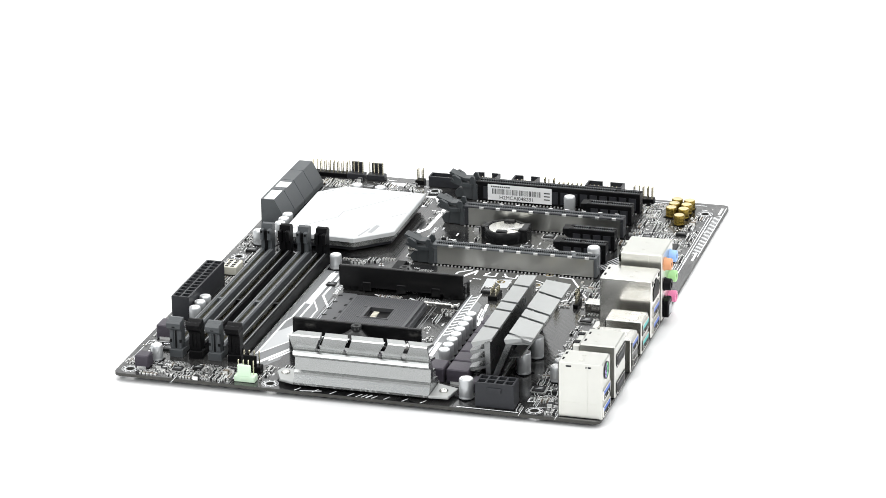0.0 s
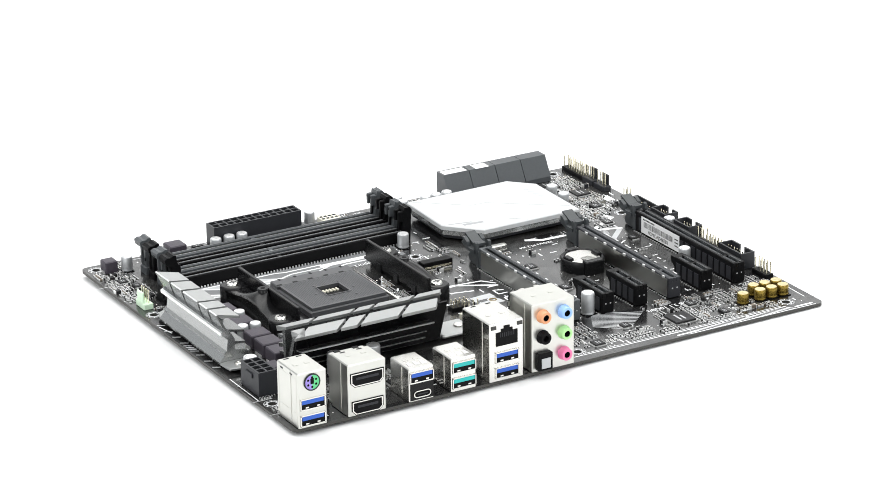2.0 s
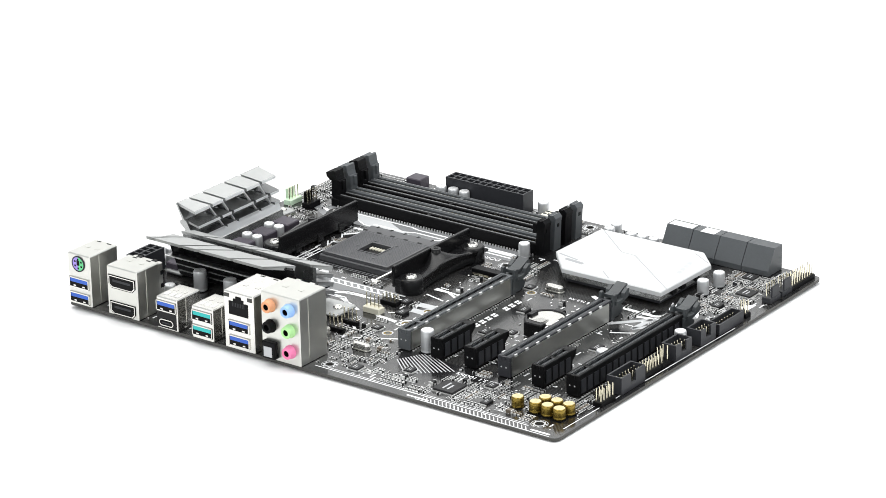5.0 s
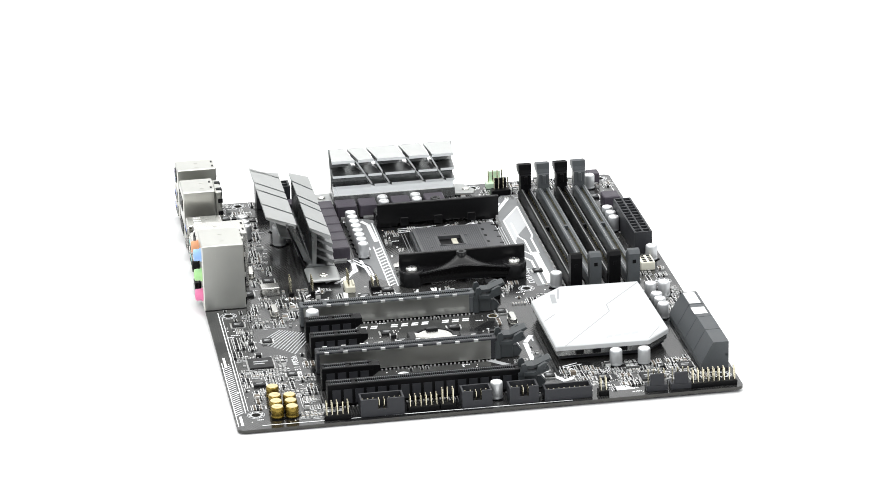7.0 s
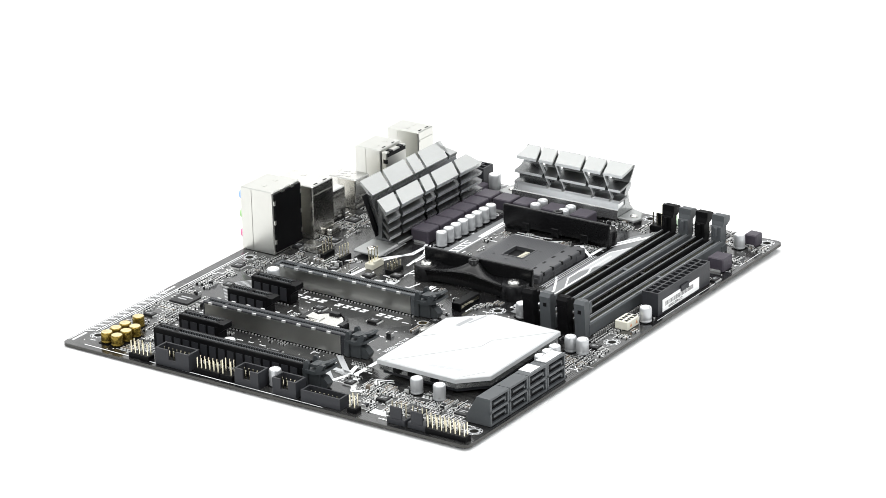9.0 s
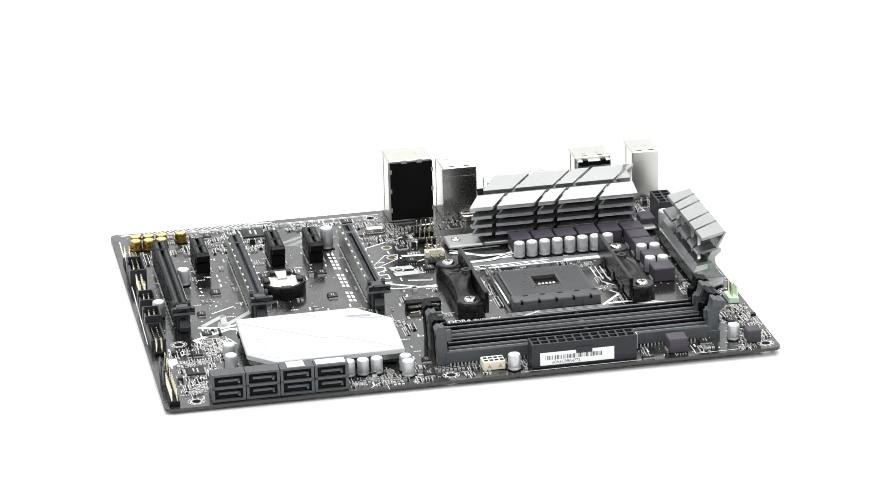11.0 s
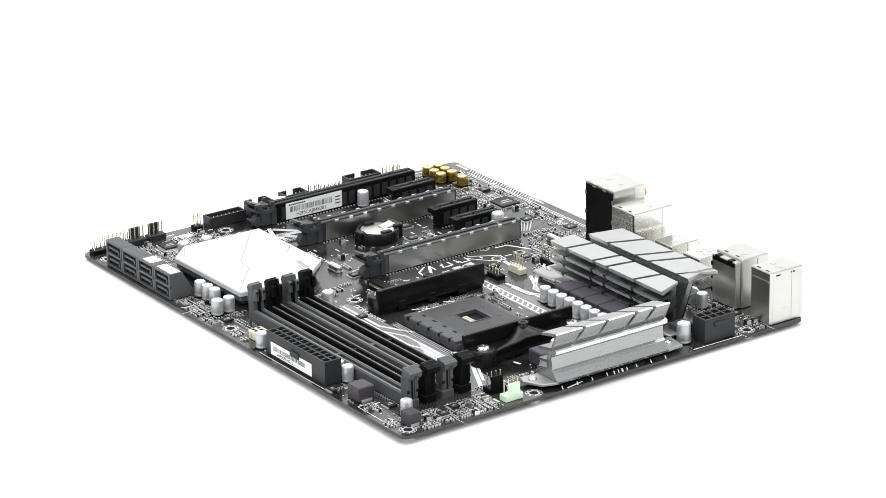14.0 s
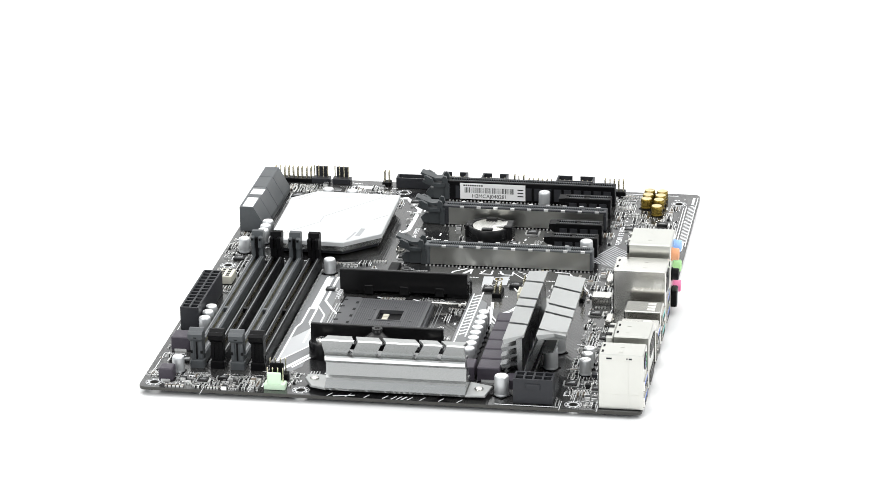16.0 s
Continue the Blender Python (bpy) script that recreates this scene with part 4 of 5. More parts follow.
def drive_sockets():
    for k in range(4):
        y0 = 23.0 + k * 16.6
        w = 16.2
        g = Geo()
        g.run([(228.0, 0.3), (240.2, 0.3), (240.2, 15.4), (234.2, 15.4), (228.0, 3.4)], y0, y0 + w, "y")
        for a, b in ((0.3, 1.5), (7.2, 8.6), (14.2, 15.4)):
            g.box(240.2, 241.8, y0, y0 + w, a, b, 0)
        for a in (y0, y0 + w - 1.3):
            g.box(240.2, 241.8, a, a + 1.3, 1.5, 14.2, 0)
        ob = part("drive_socket", g, [SLATE], None, (0, 0, 0), 0, "slate grey double drive socket facing the board's edge")
        ob.scale = (1, 1, 0.92)
        for z in (4.4, 11.4):
            s = Geo()
            s.box(240.2, 240.4, y0 + 1.3, y0 + w - 1.3, z - 2.8, z + 2.8, 1)
            s.box(240.3, 241.7, y0 + 3.2, y0 + 13.6, z - 0.2, z + 0.9, 0)
            s.box(240.3, 241.7, y0 + 12.6, y0 + 13.6, z - 1.5, z + 0.9, 0)
            part("opening", s, [SLATE, BLACK], ob)
        if k in (2, 3):
            s = Geo()
            m = Geo()
            if k == 2:
                s.box(233.8, 240.6, y0 + 3.6, y0 + 12.0, 15.4, 15.5, 0)
                for q in range(7):
                    m.box(236.4, 239.8, y0 + 6.0 + q * 0.8, y0 + 6.4 + q * 0.8, 15.5, 15.53, 0)
            else:
                s.box(234.6, 240.4, y0 + 1.0, y0 + w - 1.0, 15.4, 15.5, 0)
                m.box(236.6, 238.6, y0 + 6.4, y0 + 9.4, 15.5, 15.53, 0)
            st = part("sticker", s, [PAPER], ob, (0, 0, 0), 0, "white sticker")
            part("writing_bars", m, [GREYLINE], ob)
    take(227, 242, 21, 90)


drive_sockets()


def pin_header(x0, y0, nx, ny, h=9.0, base=BLACK, label="row of bare gilt header pins", gap=()):
    g = Geo()
    g.box(-1.2, nx * 2.54 - 1.3, -1.2, ny * 2.54 - 1.3, 0.1, 2.4, 0, 0.25)
    ob = part("pin_header", g, [base], None, (x0, y0, 0), 0, label)
    key = ("pin", h)
    if key not in MESHES:
        s = Geo()
        s.box(-0.32, 0.32, -0.32, 0.32, 0, h, 0, 0.2)
        MESHES[key] = s.mesh("pin", [GOLD])
    for i in range(nx):
        for j in range(ny):
            if (i, j) not in gap:
                part("pin", MESHES[key], None, ob, (i * 2.54, j * 2.54, 0))
    take(x0 - 1.5, x0 + nx * 2.54, y0 - 1.5, y0 + ny * 2.54)
    return ob


def box_header(x0, x1, y0, y1, h, label, slot=True):
    """A shrouded header: four thin walls, a key slot in the outer one, and pins."""
    g = Geo()
    w, d, t = x1 - x0, y1 - y0, 0.9
    g.box(0, w, 0, d, 0.2, 1.6)
    mid = w / 2
    if slot:
        g.box(0, mid - 2.2, 0, t, 1.6, h), g.box(mid + 2.2, w, 0, t, 1.6, h)
        g.box(mid - 2.2, mid + 2.2, 0, t, 1.6, h * 0.42)
    else:
        g.box(0, w, 0, t, 1.6, h)
    g.box(0, w, d - t, d, 1.6, h)
    g.box(0, t, t, d - t, 1.6, h), g.box(w - t, w, t, d - t, 1.6, h)
    ob = part("shrouded_header", g, [DUSK], None, (x0, y0, 0), 0, label)
    n = int((w - 3) / 2.54) + 1
    s0 = (w - (n - 1) * 2.54) / 2
    key = ("pin", h - 1.4)
    if key not in MESHES:
        s = Geo()
        s.box(-0.32, 0.32, -0.32, 0.32, 0, h - 1.4, 0, 0.2)
        MESHES[key] = s.mesh("pin", [GOLD])
    for i in range(n):
        for j in (-1.27, 1.27):
            part("pin", MESHES[key], None, ob, (s0 + i * 2.54, d / 2 + j, 0))
    take(x0, x1, y0, y1)
    return ob


pin_header(42.5, 3.6, 5, 2, 9.0, gap=((3, 1),))
box_header(58.6, 79.4, 2.4, 11.0, 9.0, "dark grey shrouded pin header with a key slot")
pin_header(82.6, 5.2, 6, 2, 8.0)
pin_header(98.2, 5.2, 3, 2, 10.0, gap=((1, 0),))
box_header(107.2, 121.6, 2.6, 11.2, 8.6, "dark grey shrouded pin header with a key slot")
box_header(130.0, 144.0, 2.6, 11.2, 8.6, "dark grey shrouded pin header with a key slot")
box_header(147.0, 170.0, 2.4, 9.8, 6.0, "low dark grey shrouded header", False)
pin_header(174.6, 4.4, 2, 2, 9.0)
pin_header(219.6, 3.8, 9, 2, 9.0, gap=((7, 1),))
pin_header(45.4, 161.0, 1, 4, 9.5, label="row of tall bare header pins")
pin_header(56.6, 160.6, 1, 4, 9.0)
pin_header(88.0, 160.0, 2, 4, 6.0)


def fan_header(x, y, mat, rz, label, tall=9.0):
    g = Geo()
    g.box(-5.2, 5.2, -2.6, 2.6, 0.2, 3.2, 0, 0.3)
    g.box(-3.4, 3.4, -2.6, -1.5, 3.2, tall, 0, 0.3)
    ob = part("fan_header", g, [mat], None, (x, y, 0), rz, label)
    for k in range(4):
        s = Geo()
        s.box(-0.32, 0.32, -0.32, 0.32, 0, 10.5, 0, 0.2)
        part("pin", s, [GOLD], ob, (-3.81 + k * 2.54, 0.6, 0))
    take(x - 5.5, x + 5.5, y - 4, y + 4)


fan_header(177.4, 298.4, MINT, 180, "pale green fan header with four pins")
fan_header(178.6, 286.4, BLACK, 180, "black fan header with four pins")
fan_header(201.8, 5.4, DUSK, 0, "dark grey fan header with four pins")
fan_header(213.6, 5.4, DUSK, 0, "dark grey fan header with four pins")
fan_header(76.0, 164.6, CREAM, 90, "low cream fan header with four pins", 4.2)


def battery():
    g = Geo()
    g.lathe([(11.6, 0.2), (11.6, 6.0), (10.9, 6.6), (9.9, 6.4), (9.6, 3.0), (0, 3.0)], 0, 0, 0, 40)
    g.box(-5.5, 5.5, 8.2, 13.0, 0.2, 7.6, 0, 0.5)
    g.box(-3.0, 3.0, -13.0, -9.0, 0.2, 6.8, 0, 0.5)
    ob = part("battery_holder", g, [SATIN], None, (106.5, 78.6, 0), 90, "round black battery holder with a shiny coin cell")
    g = Geo()
    g.lathe([(9.4, 3.0), (9.4, 5.6), (9.0, 6.2), (0, 6.2)], 0, 0, 0, 40)
    cell = part("coin_cell", g, [TIN], ob, (0, 0, 0), 0, "shiny steel coin cell")
    g = Geo()
    g.hexa([(-2.6, 2.0, 6.2), (2.6, 2.0, 6.2), (3.4, 9.6, 6.6), (-3.4, 9.6, 6.6)], [(-2.2, 2.0, 6.6), (2.2, 2.0, 6.6), (3.0, 9.6, 7.8), (-3.0, 9.6, 7.8)], 0)
    part("contact_clip", g, [TIN], ob)
    for q in (-1, 1):
        g = Geo()
        g.box(q * 8.6 - 1.6, q * 8.6 + 1.6, -3.0, 3.0, 5.8, 7.4, 0, 0.4)
        part("retaining_lug", g, [SATIN], ob)
    take(94, 119, 66, 92)


battery()


def module_socket():
    g = Geo()
    g.box(144.8, 150.2, 135.0, 153.0, 0.3, 4.2, 0, 0.3)
    g.box(144.6, 144.85, 136.0, 152.0, 0.9, 2.0, 1)
    g.box(150.1, 150.3, 136.0, 152.0, 1.6, 3.0, 1)
    ob = part("module_socket", g, [BLACK, GOLD], None, (0, 0, 0), 0, "low black module socket with gilt contacts")
    s = Geo()
    for k in range(28):
        s.box(143.4, 144.6, 136.4 + k * 0.56, 136.65 + k * 0.56, 0, 0.4)
    part("solder_strip", s, [SOLDER], ob)
    take(143, 151, 130, 153)
    s = Geo()
    s.box(228.8, 236.4, 156.3, 167.4, 0.3, 4.6, 0, 0.3)
    ob = part("cream_header", s, [BEIGE], None, (0, 0, 0), 0, "cream pin header with printed red triangles")
    for y in (159.4, 164.8):
        t = Geo()
        t.face([(236.45, y - 1.1, 1.4), (236.45, y + 1.1, 1.4), (236.45, y, 3.5)])
        part("triangle_mark", t, [ORANGE], ob)
    for k in range(4):
        for xx in (230.4, 233.6):
            t = Geo()
            t.box(xx, xx + 1.8, 157.2 + k * 2.6, 159.0 + k * 2.6, 4.55, 4.7)
            part("well", t, [BLACK], ob)
    take(226, 238, 156, 168)


module_socket()


def chip(x, y, w, d, h=1.2, leads=12, mat=None):
    g = Geo()
    g.box(-w / 2, w / 2, -d / 2, d / 2, 0.15, h, 0, 0.2)
    g.lathe([(0.5, h + 0.02), (0, h + 0.02)], -w / 2 + 1.3, d / 2 - 1.3, 0, 10, m=1)
    ob = part("chip", g, [mat or CHIP, DUSK], None, (x, y, 0), 0, "small black chip")
    s = Geo()
    for k in range(leads):
        u = -d / 2 + d * (k + 0.5) / leads
        s.box(-w / 2 - 0.9, -w / 2 + 0.1, u - 0.14, u + 0.14, 0.02, 0.5)
        s.box(w / 2 - 0.1, w / 2 + 0.9, u - 0.14, u + 0.14, 0.02, 0.5)
        if abs(w - d) < 1:
            s.box(u - 0.14, u + 0.14, -w / 2 - 0.9, -w / 2 + 0.1, 0.02, 0.5)
            s.box(u - 0.14, u + 0.14, w / 2 - 0.1, w / 2 + 0.9, 0.02, 0.5)
    part("lead_strip", s, [SOLDER], ob)
    s = Geo()
    for k in range(2):
        s.box(-w * 0.3, w * (0.3 - 0.15 * k), d * (0.08 - 0.22 * k), d * (0.16 - 0.22 * k), h, h + 0.02)
    part("writing_bars", s, [GREYLINE], ob)
    take(x - w / 2 - 1, x + w / 2 + 1, y - d / 2 - 1, y + d / 2 + 1)


chip(19.5, 75.5, 12.0, 12.0, 1.5, 20)
for args in ((26, 104, 5, 5), (14, 128, 6, 6), (33, 60, 5, 5), (16, 51, 6, 4), (27, 215, 7, 7), (24, 238, 6, 6), (36, 184, 6, 6), (24, 168, 5, 7), (82, 151, 6, 5, 1.6, 4),
             (95, 158, 6, 5, 1.6, 4), (228, 270, 5, 6), (214, 294, 5, 5), (202, 20, 9, 9, 1.3, 14), (180, 24, 6, 5), (155, 32, 5, 5), (120, 102, 6, 5), (86, 102, 6, 5), (92, 90, 5, 5),
             (100, 44, 7, 5), (84, 72, 6, 6), (128, 33, 5, 4), (233, 130, 6, 5), (216, 132, 5, 4), (147, 117, 5, 5), (240, 238, 3, 6), (222, 30, 7, 7), (176, 168, 5, 4), (60, 150, 5, 5), (205, 290, 5, 4), (37, 275, 6, 6), (24, 280, 5, 5), (100, 289, 4, 3)):
    chip(*args)


def crystal(x, y, rz):
    g = Geo()
    pts = []
    for cx, a0 in ((3.4, -90), (-3.4, 90)):
        pts += [(cx + 2.2 * math.cos(radians(a0 + 30 * k)), 2.2 * math.sin(radians(a0 + 30 * k))) for k in range(7)]
    g.prism(pts, 0.2, 0.7, 0)
    g.prism(inset(pts, 0.4), 0.7, 3.4, 0, 0.5)
    part("crystal_can", g, [TIN], None, (x, y, 0), rz, "small oval steel crystal can")
    take(x - 6, x + 6, y - 6, y + 6)


crystal(34.0, 140.0, 90)
crystal(150.5, 104.0, 90)
crystal(28.0, 195.0, 90)
g = Geo()
g.box(0, 10, 0, 7, 0.2, 4.6, 0, 0.4)
part("metal_can", g, [TIN], None, (30, 164, 0), 0, "small square steel can")
take(29, 41, 163, 172)


# ---- printing on the board ----
def stripe(g, pts, w):
    """A band of print along a broken line."""
    for (x0, y0), (x1, y1) in zip(pts, pts[1:]):
        d = Vector((x1 - x0, y1 - y0)).normalized()
        n = Vector((-d.y, d.x)) * w / 2
        e = d * w * 0.3
        g.prism([(x0 - e.x - n.x, y0 - e.y - n.y), (x1 + e.x - n.x, y1 + e.y - n.y), (x1 + e.x + n.x, y1 + e.y + n.y), (x0 - e.x + n.x, y0 - e.y + n.y)], 0, 0.05)


def print_band(lines, mat, scattered=False):
    """Bands of print: one part each, or one joined part for hatching."""
    if scattered:
        g = Geo()
        for w, *pts in lines:
            stripe(g, pts, w)
        tagged(part("hatching", g, [mat], BOARD), kind="stuff")
        return
    for w, *pts in lines:
        g = Geo()
        stripe(g, pts, w)
        part("printed_band", g, [mat], BOARD)


def print_sheen_field(poly, mat, h=0.03):
    g = Geo()
    g.prism(poly, 0, h)
    part("printed_field", g, [mat], BOARD)


# pale fields and chevrons beside the memory slots
take(21, 48, 85, 119)
# two wide grey fields paint the bare board's sheen by slots and coils
print_sheen_field([(172, 148), (185.6, 148), (185.6, 284), (178, 284), (170, 270), (170.5, 200)], INKSHEEN, 0.015)
print_sheen_field([(84, 208), (92, 194), (93, 176), (103, 164), (103, 262), (95, 266), (94, 208)], INKSHEEN, 0.015)
take(165, 186, 150, 272)
take(95, 103.5, 160, 260)
take(74, 94, 172, 208)
print_sheen_field([(172.3, 244.9), (183.7, 265.3), (183.5, 236), (180.2, 230), (175.6, 221), (172.5, 211)], GREYLINE)
print_sheen_field([(165.6, 252), (168, 250), (181, 276), (178, 279)], INKSHEEN)
print_band([(2.0, (165.6, 237), (165.6, 248), (180.4, 277.8)), (1.3, (168, 258), (174.8, 271.8)), (0.9, (172.3, 211.1), (172.3, 244.9), (183.7, 265.3)), (1.0, (175.6, 240.5), (175.6, 220.1), (178, 213.4), (177.9, 194)),
            (1.0, (183.7, 265.3), (183.4, 220.7), (181.9, 214.9), (181.8, 194)), (3.6, (179.8, 194.4), (179.7, 152)), (0.8, (172.5, 211.1), (172.5, 202.8), (177.9, 191.2)),
            (1.2, (166.5, 200.5), (168.7, 197.2), (175.8, 183.2), (175.6, 150))], INK)
print_sheen_field([(176.2, 220.1), (180.2, 229.3), (181.8, 224.1), (181.8, 219.1), (180, 214)], INKSHEEN, 0.06)
# runs between the coils and the slots
print_band([(1.8, (74.2, 173.5), (82.5, 190.9), (82.9, 201.5), (80.8, 207.3)), (0.9, (83.9, 205.6), (90.5, 193.1), (91.3, 181)), (0.9, (83.1, 203.2), (88.8, 191.5), (89.2, 181)), (2.2, (96.6, 260.4), (99.2, 255), (99.8, 230)),
            (0.7, (97.2, 221.8), (97.2, 161)), (0.7, (101.6, 257.6), (101.6, 164)), (1.4, (62, 168), (52, 158), (42, 158))], INK)
print_band([(1.1, (98.0, 217 - 4.3 * k), (100.6, 219.4 - 4.3 * k)) for k in range(13)], INK, True)
print_band([(0.5, (166.6 + 1.3 * k, 186), (166.6 + 1.3 * k, 236)) for k in range(3)], GREYLINE)
print_band([(0.6, (114, 240 + 2.6 * k), (132, 240 + 2.6 * k)) for k in range(3)] + [(1.0, (120, 182), (131, 176)), (1.0, (138, 181), (150, 175)), (0.8, (146, 240), (156, 247)), (0.8, (134, 240), (142, 246))], INK)
# maker's mark drawn as plain strokes, with leaders
print_band([(0.9, (86, 135.5), (86, 130.5)), (0.9, (91, 135.5), (93, 130.5)), (0.9, (97, 135.5), (97, 130.5)), (0.9, (103, 135.5), (101, 130.5)), (0.9, (108, 135.5), (108, 130.5)), (0.8, (86, 135.5), (91, 135.5)), (0.8, (97, 135.5), (103, 135.5)),
            (1.0, (120, 157), (117.5, 134), (111, 129)), (1.0, (44, 153), (57, 129), (64, 128.4)),
            (0.7, (80, 158), (84, 150))], INK)
print_band([(0.5, (83.4, 130.1), (68.9, 139.0), (69.6, 145.6), (75.7, 144.6), (86.1, 131.7)), (2.3, (72.3, 148.2), (73.4, 160)), 
            (1.6, (108.1, 129.7), (118.6, 148.5), (118.1, 156.7)), (1.0, (107.7, 144.3), (110.5, 156.4)), (2.0, (70.5, 174.5), (83.3, 189.3), (83.1, 203)), (1.4, (65.5, 176), (71.2, 181), (70.6, 201)), (1.5, (90.4, 174.7), (87.6, 203.4)),
            (1.6, (166.8, 234), (154.7, 244.9)), (0.9, (145.6, 237), (142.5, 244)), (1.2, (149.6, 262.5), (148.7, 266))], INK)
print_sheen_field([(87, 137.5), (92, 138.5), (91.6, 151), (86.8, 149.5)], GREYLINE)
print_sheen_field([(95.0, 138.5), (100.4, 139), (99.4, 154.5), (94.6, 152.5)], GREYLINE)
for x, y in ((92, 142), (73, 142), (58, 142), (142, 113), (70, 126)):
    g = Geo()
    g.lathe([(1.3, 0.09), (2.2, 0.09)], x, y, 0, 18, m=1)
    g.lathe([(2.2, 0.07), (3.0, 0.07)], x, y, 0, 18)
    part("via_ring", g, [GREYLINE, GOLDCAN], BOARD)
    take(x - 3, x + 3, y - 3, y + 3)
# chevrons by the lower slots and the chipset
print_sheen_field([(182.2, 8.4), (192.2, 8.4), (188.9, 13.2), (183.6, 13.2)], INK)
print_band([(2.4, (155.7, 83.4), (151.5, 75.4), (150.7, 43.3), (161.1, 25.3), (165.8, 27.4)), (0.8, (171.1, 45), (163.2, 42), (166.5, 37.4), (166.6, 29)), (0.6, (173, 43), (165.4, 41), (168.6, 37), (168.4, 30)),
            (2.2, (145.5, 50), (148.4, 40), (144.8, 29.6)), (0.8, (120.6, 50.1), (127.7, 38.4))], INK)
print_band([(3.0, (130.6, 57), (146, 42), (131.7, 43.5), (143, 32))], GREYLINE)
print_band([(0.4, (140 + 1.2 * k, 40 - 0.3 * k), (146 + 1.2 * k, 43 - 0.3 * k)) for k in range(5)], GREYLINE, True)
print_band([(0.6, (22 + 1.3 * k, 104 - 1.5 * k), (34 + 1.3 * k, 118 - 0.7 * k)) for k in range(13)], GREYLINE, True)
print_band([(0.5, (1.2, 18 + 2.3 * k), (4.6, 20.6 + 2.3 * k)) for k in range(26)], INK, True)
print_band([(0.4, (0.8, 5), (0.8, 82)), (1.3, (2.8, 6), (2.8, 16)), (1.2, (2.4, 76), (2.4, 88)), (0.5, (5.8, 20), (5.8, 147)), (0.3, (7.2, 22), (7.2, 140)), (0.3, (231, 262), (241, 262), (241, 290)), (0.3, (242, 176), (242, 234)),
            (0.4, (242, 100), (232.6, 110), (232.6, 132)), (0.5, (12, 4), (160, 1.6))], INK)
print_band([(0.5, (86 + 9 * k, 300.6), (88 + 9 * k, 304.0)) for k in range(8)] + [(0.5, (110 + 2.6 * k, 300.8), (112 + 2.6 * k, 304.2)) for k in range(4)] + [(0.7, (138, 302), (148, 304)), (0.5, (40, 303.4), (70, 303.4))], INK, True)


def blocks(x, y, n, w, h, pitch, rz, name, gaps=()):
    """A name drawn as a row of plain slanting bars."""
    g = Geo()
    for k in range(n):
        if k not in gaps:
            u = k * pitch
            for q in (0.0, 0.6):
                g.prism([(u + q, h * q), (u + w + q, h * q), (u + w + q + 0.3, h * (q + 0.4)), (u + q + 0.3, h * (q + 0.4))], 0, 0.05)
    part(name, g, [INK], BOARD, (x, y, 0), rz)
    take(x, x + n * pitch, y - 1, y + h + 1)


blocks(58.0, 109.4, 14, 3.4, 3.6, 5.2, 0, "model_bars", (5, 10))
for text, h, x, y in (("DDR4 Support", 3.2, 171.6, 152.5), ("USB 3.1 10Gb/s", 3.0, 38.0, 57.0), ("32Gb/s M.2 X4", 2.4, 148.0, 72.0)):
    me = lettering(text, h, INK)
    part("lettering", me, None, BOARD, (x, y, 0.03), 90)
    take(x - 4, x + 1, y, y + 28)


# ---- the many small soldered pieces ----
def clear(x, y, r):
    return all(not (a - r < x < b + r and c - r < y < d + r) for a, b, c, d in TAKEN)


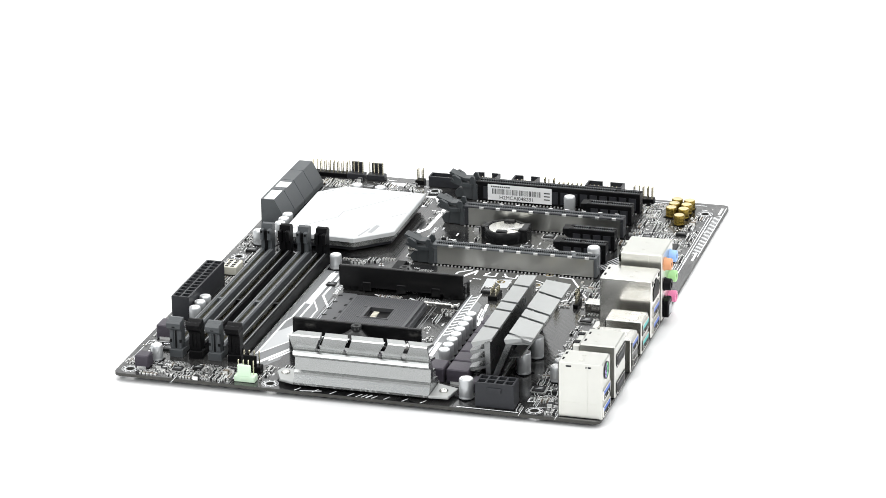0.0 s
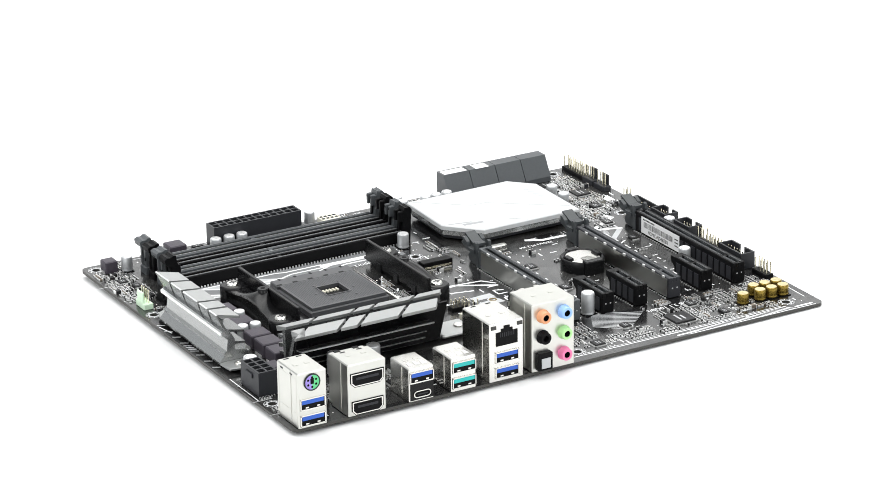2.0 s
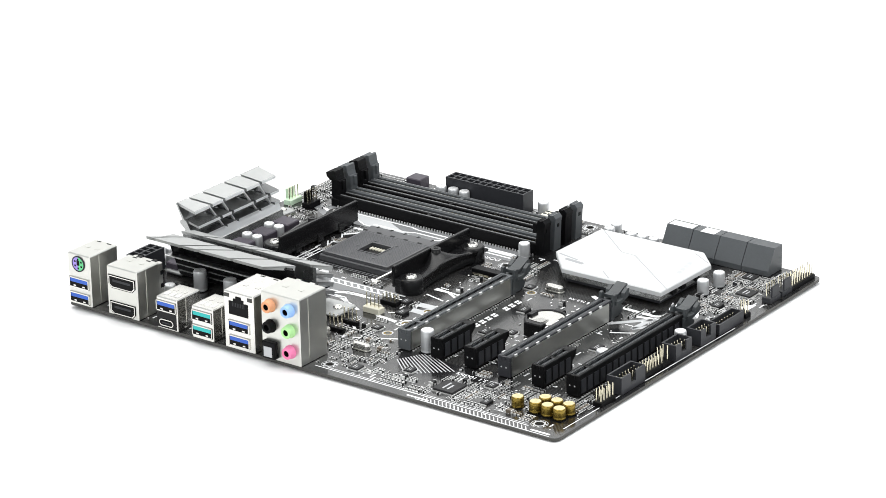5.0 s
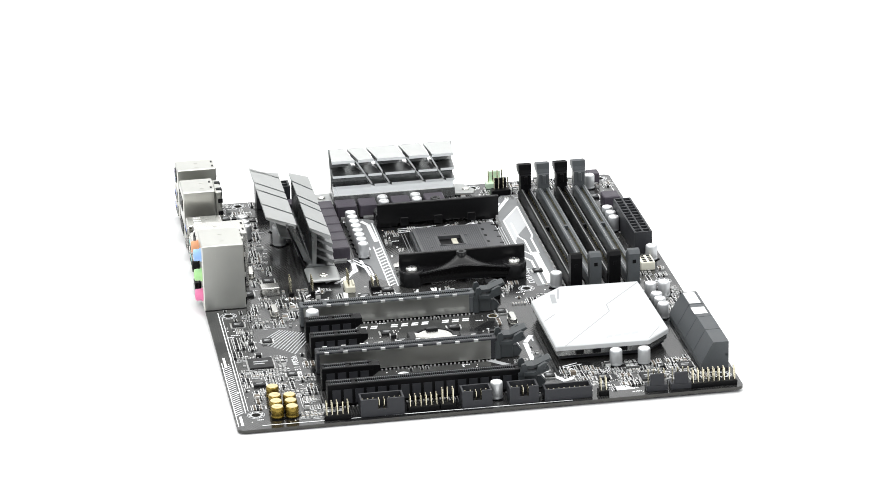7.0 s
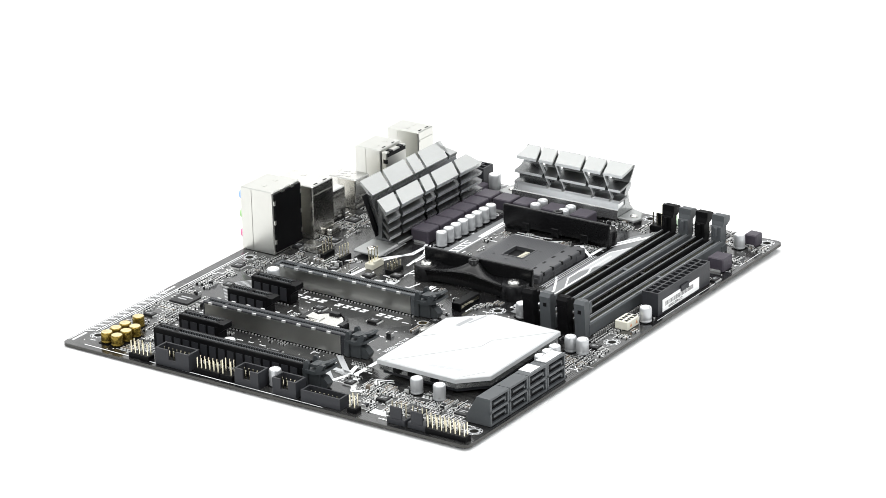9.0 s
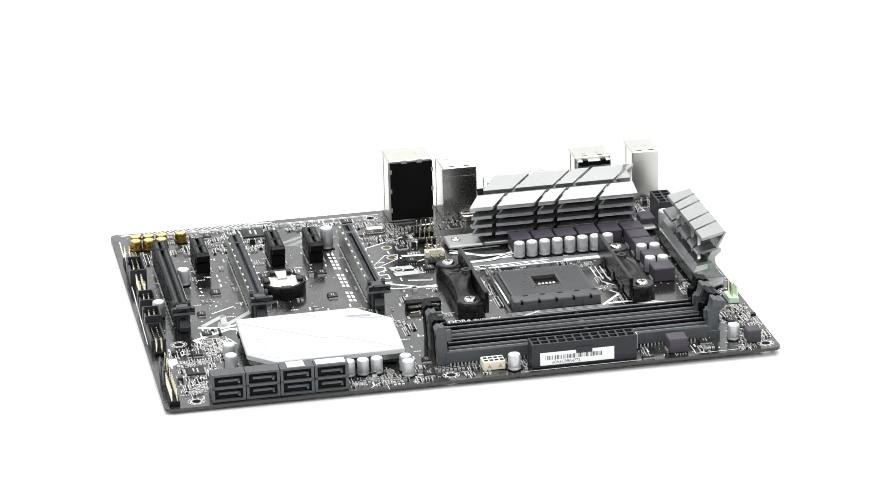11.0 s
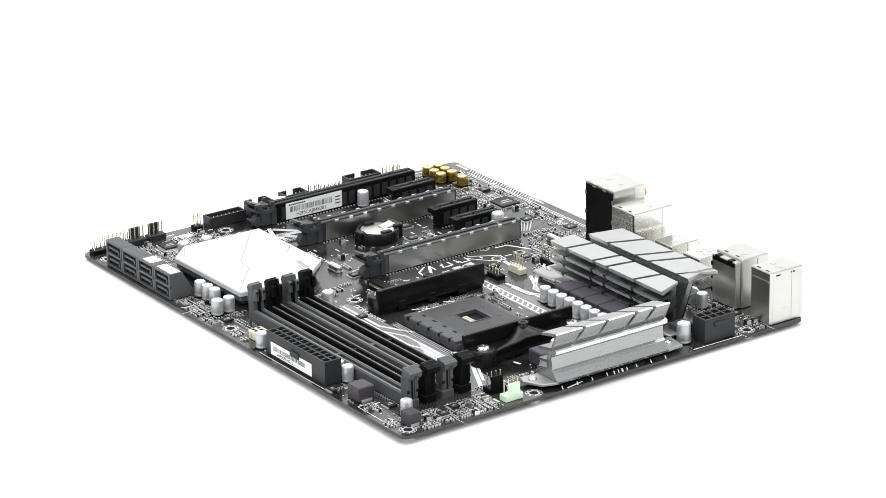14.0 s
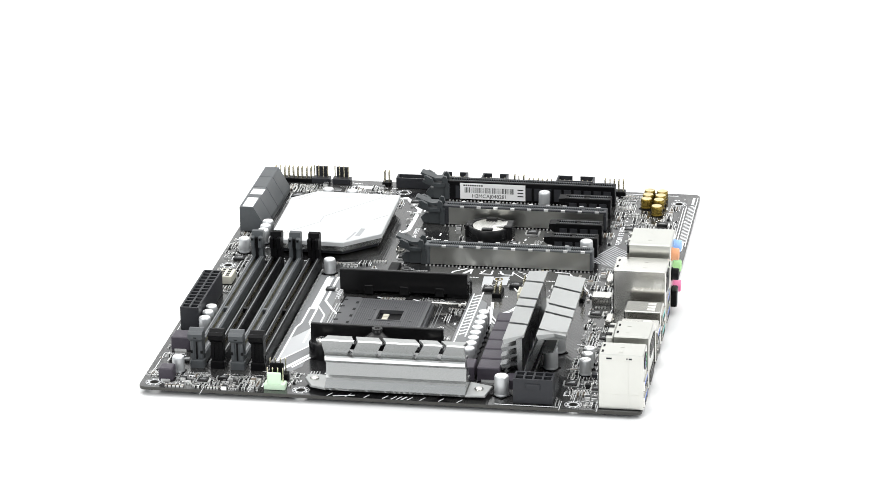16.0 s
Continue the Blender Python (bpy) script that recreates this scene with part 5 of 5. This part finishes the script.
def small_pieces():
    rnd = random.Random(11)
    resist, marks, solder = Geo(), Geo(), Geo()
    zones = [(8, 42, 8, 150, 220), (42, 60, 8, 150, 14), (20, 46, 176, 300, 240), (60, 160, 8, 112, 40), (110, 160, 112, 160, 8), (160, 240, 8, 44, 240), (222, 241, 90, 180, 90), (120, 190, 124, 160, 24), (186, 242, 284, 303, 130), (225, 243, 236, 300, 30),
             (150, 186, 276, 303, 70), (70, 102, 150, 204, 18), (100, 172, 170, 188, 20), (104, 172, 236, 252, 26), (90, 118, 186, 238, 16), (60, 160, 283, 304, 14), (30, 60, 140, 180, 50), (220, 243, 90, 122, 14)]
    cells = set()
    kinds = ((1.6, 0.8, 0.5, 1.5), (1.0, 0.5, 0.4, 1.2), (2.0, 1.25, 0.8, 2.0), (1.6, 0.8, 0.8, 1.5))

    def piece(x, y, l, w, h, turn, m):
        def slab(u0, u1, v0, v1, z1, mm):
            if turn:
                resist.box(x + v0, x + v1, y + u0, y + u1, 0.02, z1, mm)
            else:
                resist.box(x + u0, x + u1, y + v0, y + v1, 0.02, z1, mm)
        slab(-l / 2 + 0.3, l / 2 - 0.3, -w / 2, w / 2, h, m)
        slab(-l / 2 - 0.1, -l / 2 + 0.32, -w / 2 - 0.05, w / 2 + 0.05, h + 0.03, 3)
        slab(l / 2 - 0.32, l / 2 + 0.1, -w / 2 - 0.05, w / 2 + 0.05, h + 0.03, 3)

    # rows and ranks of equal pieces, set on a common grid, each with its print
    for x0, x1, y0, y1, n in zones:
        for _ in range(n):
            gx, gy = round(rnd.uniform(x0, x1) * 2) / 2, round(rnd.uniform(y0, y1) * 2) / 2
            turn = rnd.random() < 0.5
            l, w, h, step = rnd.choice(kinds)
            cols, ranks = rnd.choice(((1, 1), (2, 1), (3, 1), (4, 1), (5, 1), (7, 1), (3, 2), (4, 2), (2, 2)))
            m = rnd.choice((0, 0, 0, 0, 1, 2))
            if rnd.random() < 0.05:
                l, w, h, step, cols, ranks = 3.4, 2.4, 1.8, 3.4, 1, 1
            placed = 0
            for c in range(cols):
                for q in range(ranks):
                    x, y = (gx + c * step, gy + q * (l + 1.1)) if turn else (gx + q * (l + 1.1), gy + c * step)
                    spot = (round(x / 1.3), round(y / 1.3))
                    if not clear(x, y, 0.9) or not (2 < x < 242 and 2 < y < 303) or spot in cells:
                        continue
                    cells.add(spot)
                    placed += 1
                    piece(x, y, l, w, h, turn, m)
            if placed > 1 and rnd.random() < 0.7:
                d = l / 2 + 0.7
                run = (cols - 1) * step / 2
                if turn and clear(gx + run, gy - d, 0.5):
                    marks.box(gx - w, gx + 2 * run + w, gy - d - 0.11, gy - d + 0.11, 0, 0.04)
                elif not turn and clear(gx - d, gy + run, 0.5):
                    marks.box(gx - d - 0.11, gx - d + 0.11, gy - w, gy + 2 * run + w, 0, 0.04)
    for _ in range(1300):
        x, y = rnd.uniform(4, 240), rnd.uniform(4, 301)
        if clear(x, y, 0.6):
            if rnd.random() < 0.55:
                r = rnd.choice((0.25, 0.35, 0.5))
                solder.lathe([(r, 0.0), (r * 0.7, 0.12), (0, 0.16)], x, y, 0, 6)
            else:
                n, t = rnd.randint(2, 6), rnd.random() < 0.4
                for k in range(n):
                    if t:
                        marks.box(x, x + 0.9, y + k * 0.8, y + k * 0.8 + 0.5, 0, 0.04)
                    else:
                        marks.box(x + k * 0.8, x + k * 0.8 + 0.5, y, y + 0.9, 0, 0.04)
    tagged(part("component_scatter", resist, [CHIP, TAN, DUSK, SOLDER], BOARD, (0, 0, 0), 0, "many tiny soldered resistors and capacitors"), kind="stuff")
    tagged(part("printed_marks", marks, [INK], BOARD, (0, 0, 0), 0, "tiny white printed marks"), kind="stuff")
    tagged(part("solder_points", solder, [SOLDER], BOARD, (0, 0, 0), 0, "tiny solder points"), kind="stuff")
    # cut leads under the board's rim
    g = Geo()
    for _ in range(260):
        x, y = rnd.uniform(4, 240), rnd.uniform(4, 301)
        g.lathe([(0.35, -1.6), (0.2, -2.3), (0, -2.4)], x, y, 0, 5)
    tagged(part("cut_leads", g, [SOLDER], BOARD), kind="stuff")


small_pieces()


# ---- the turning board ----
def motions():
    rows = []
    for t, deg in TURNS:
        rows.append((t, pose(0, 0, 0, LEAN_X, LEAN_Y, deg)))
    walk(ROOT, rows)


motions()
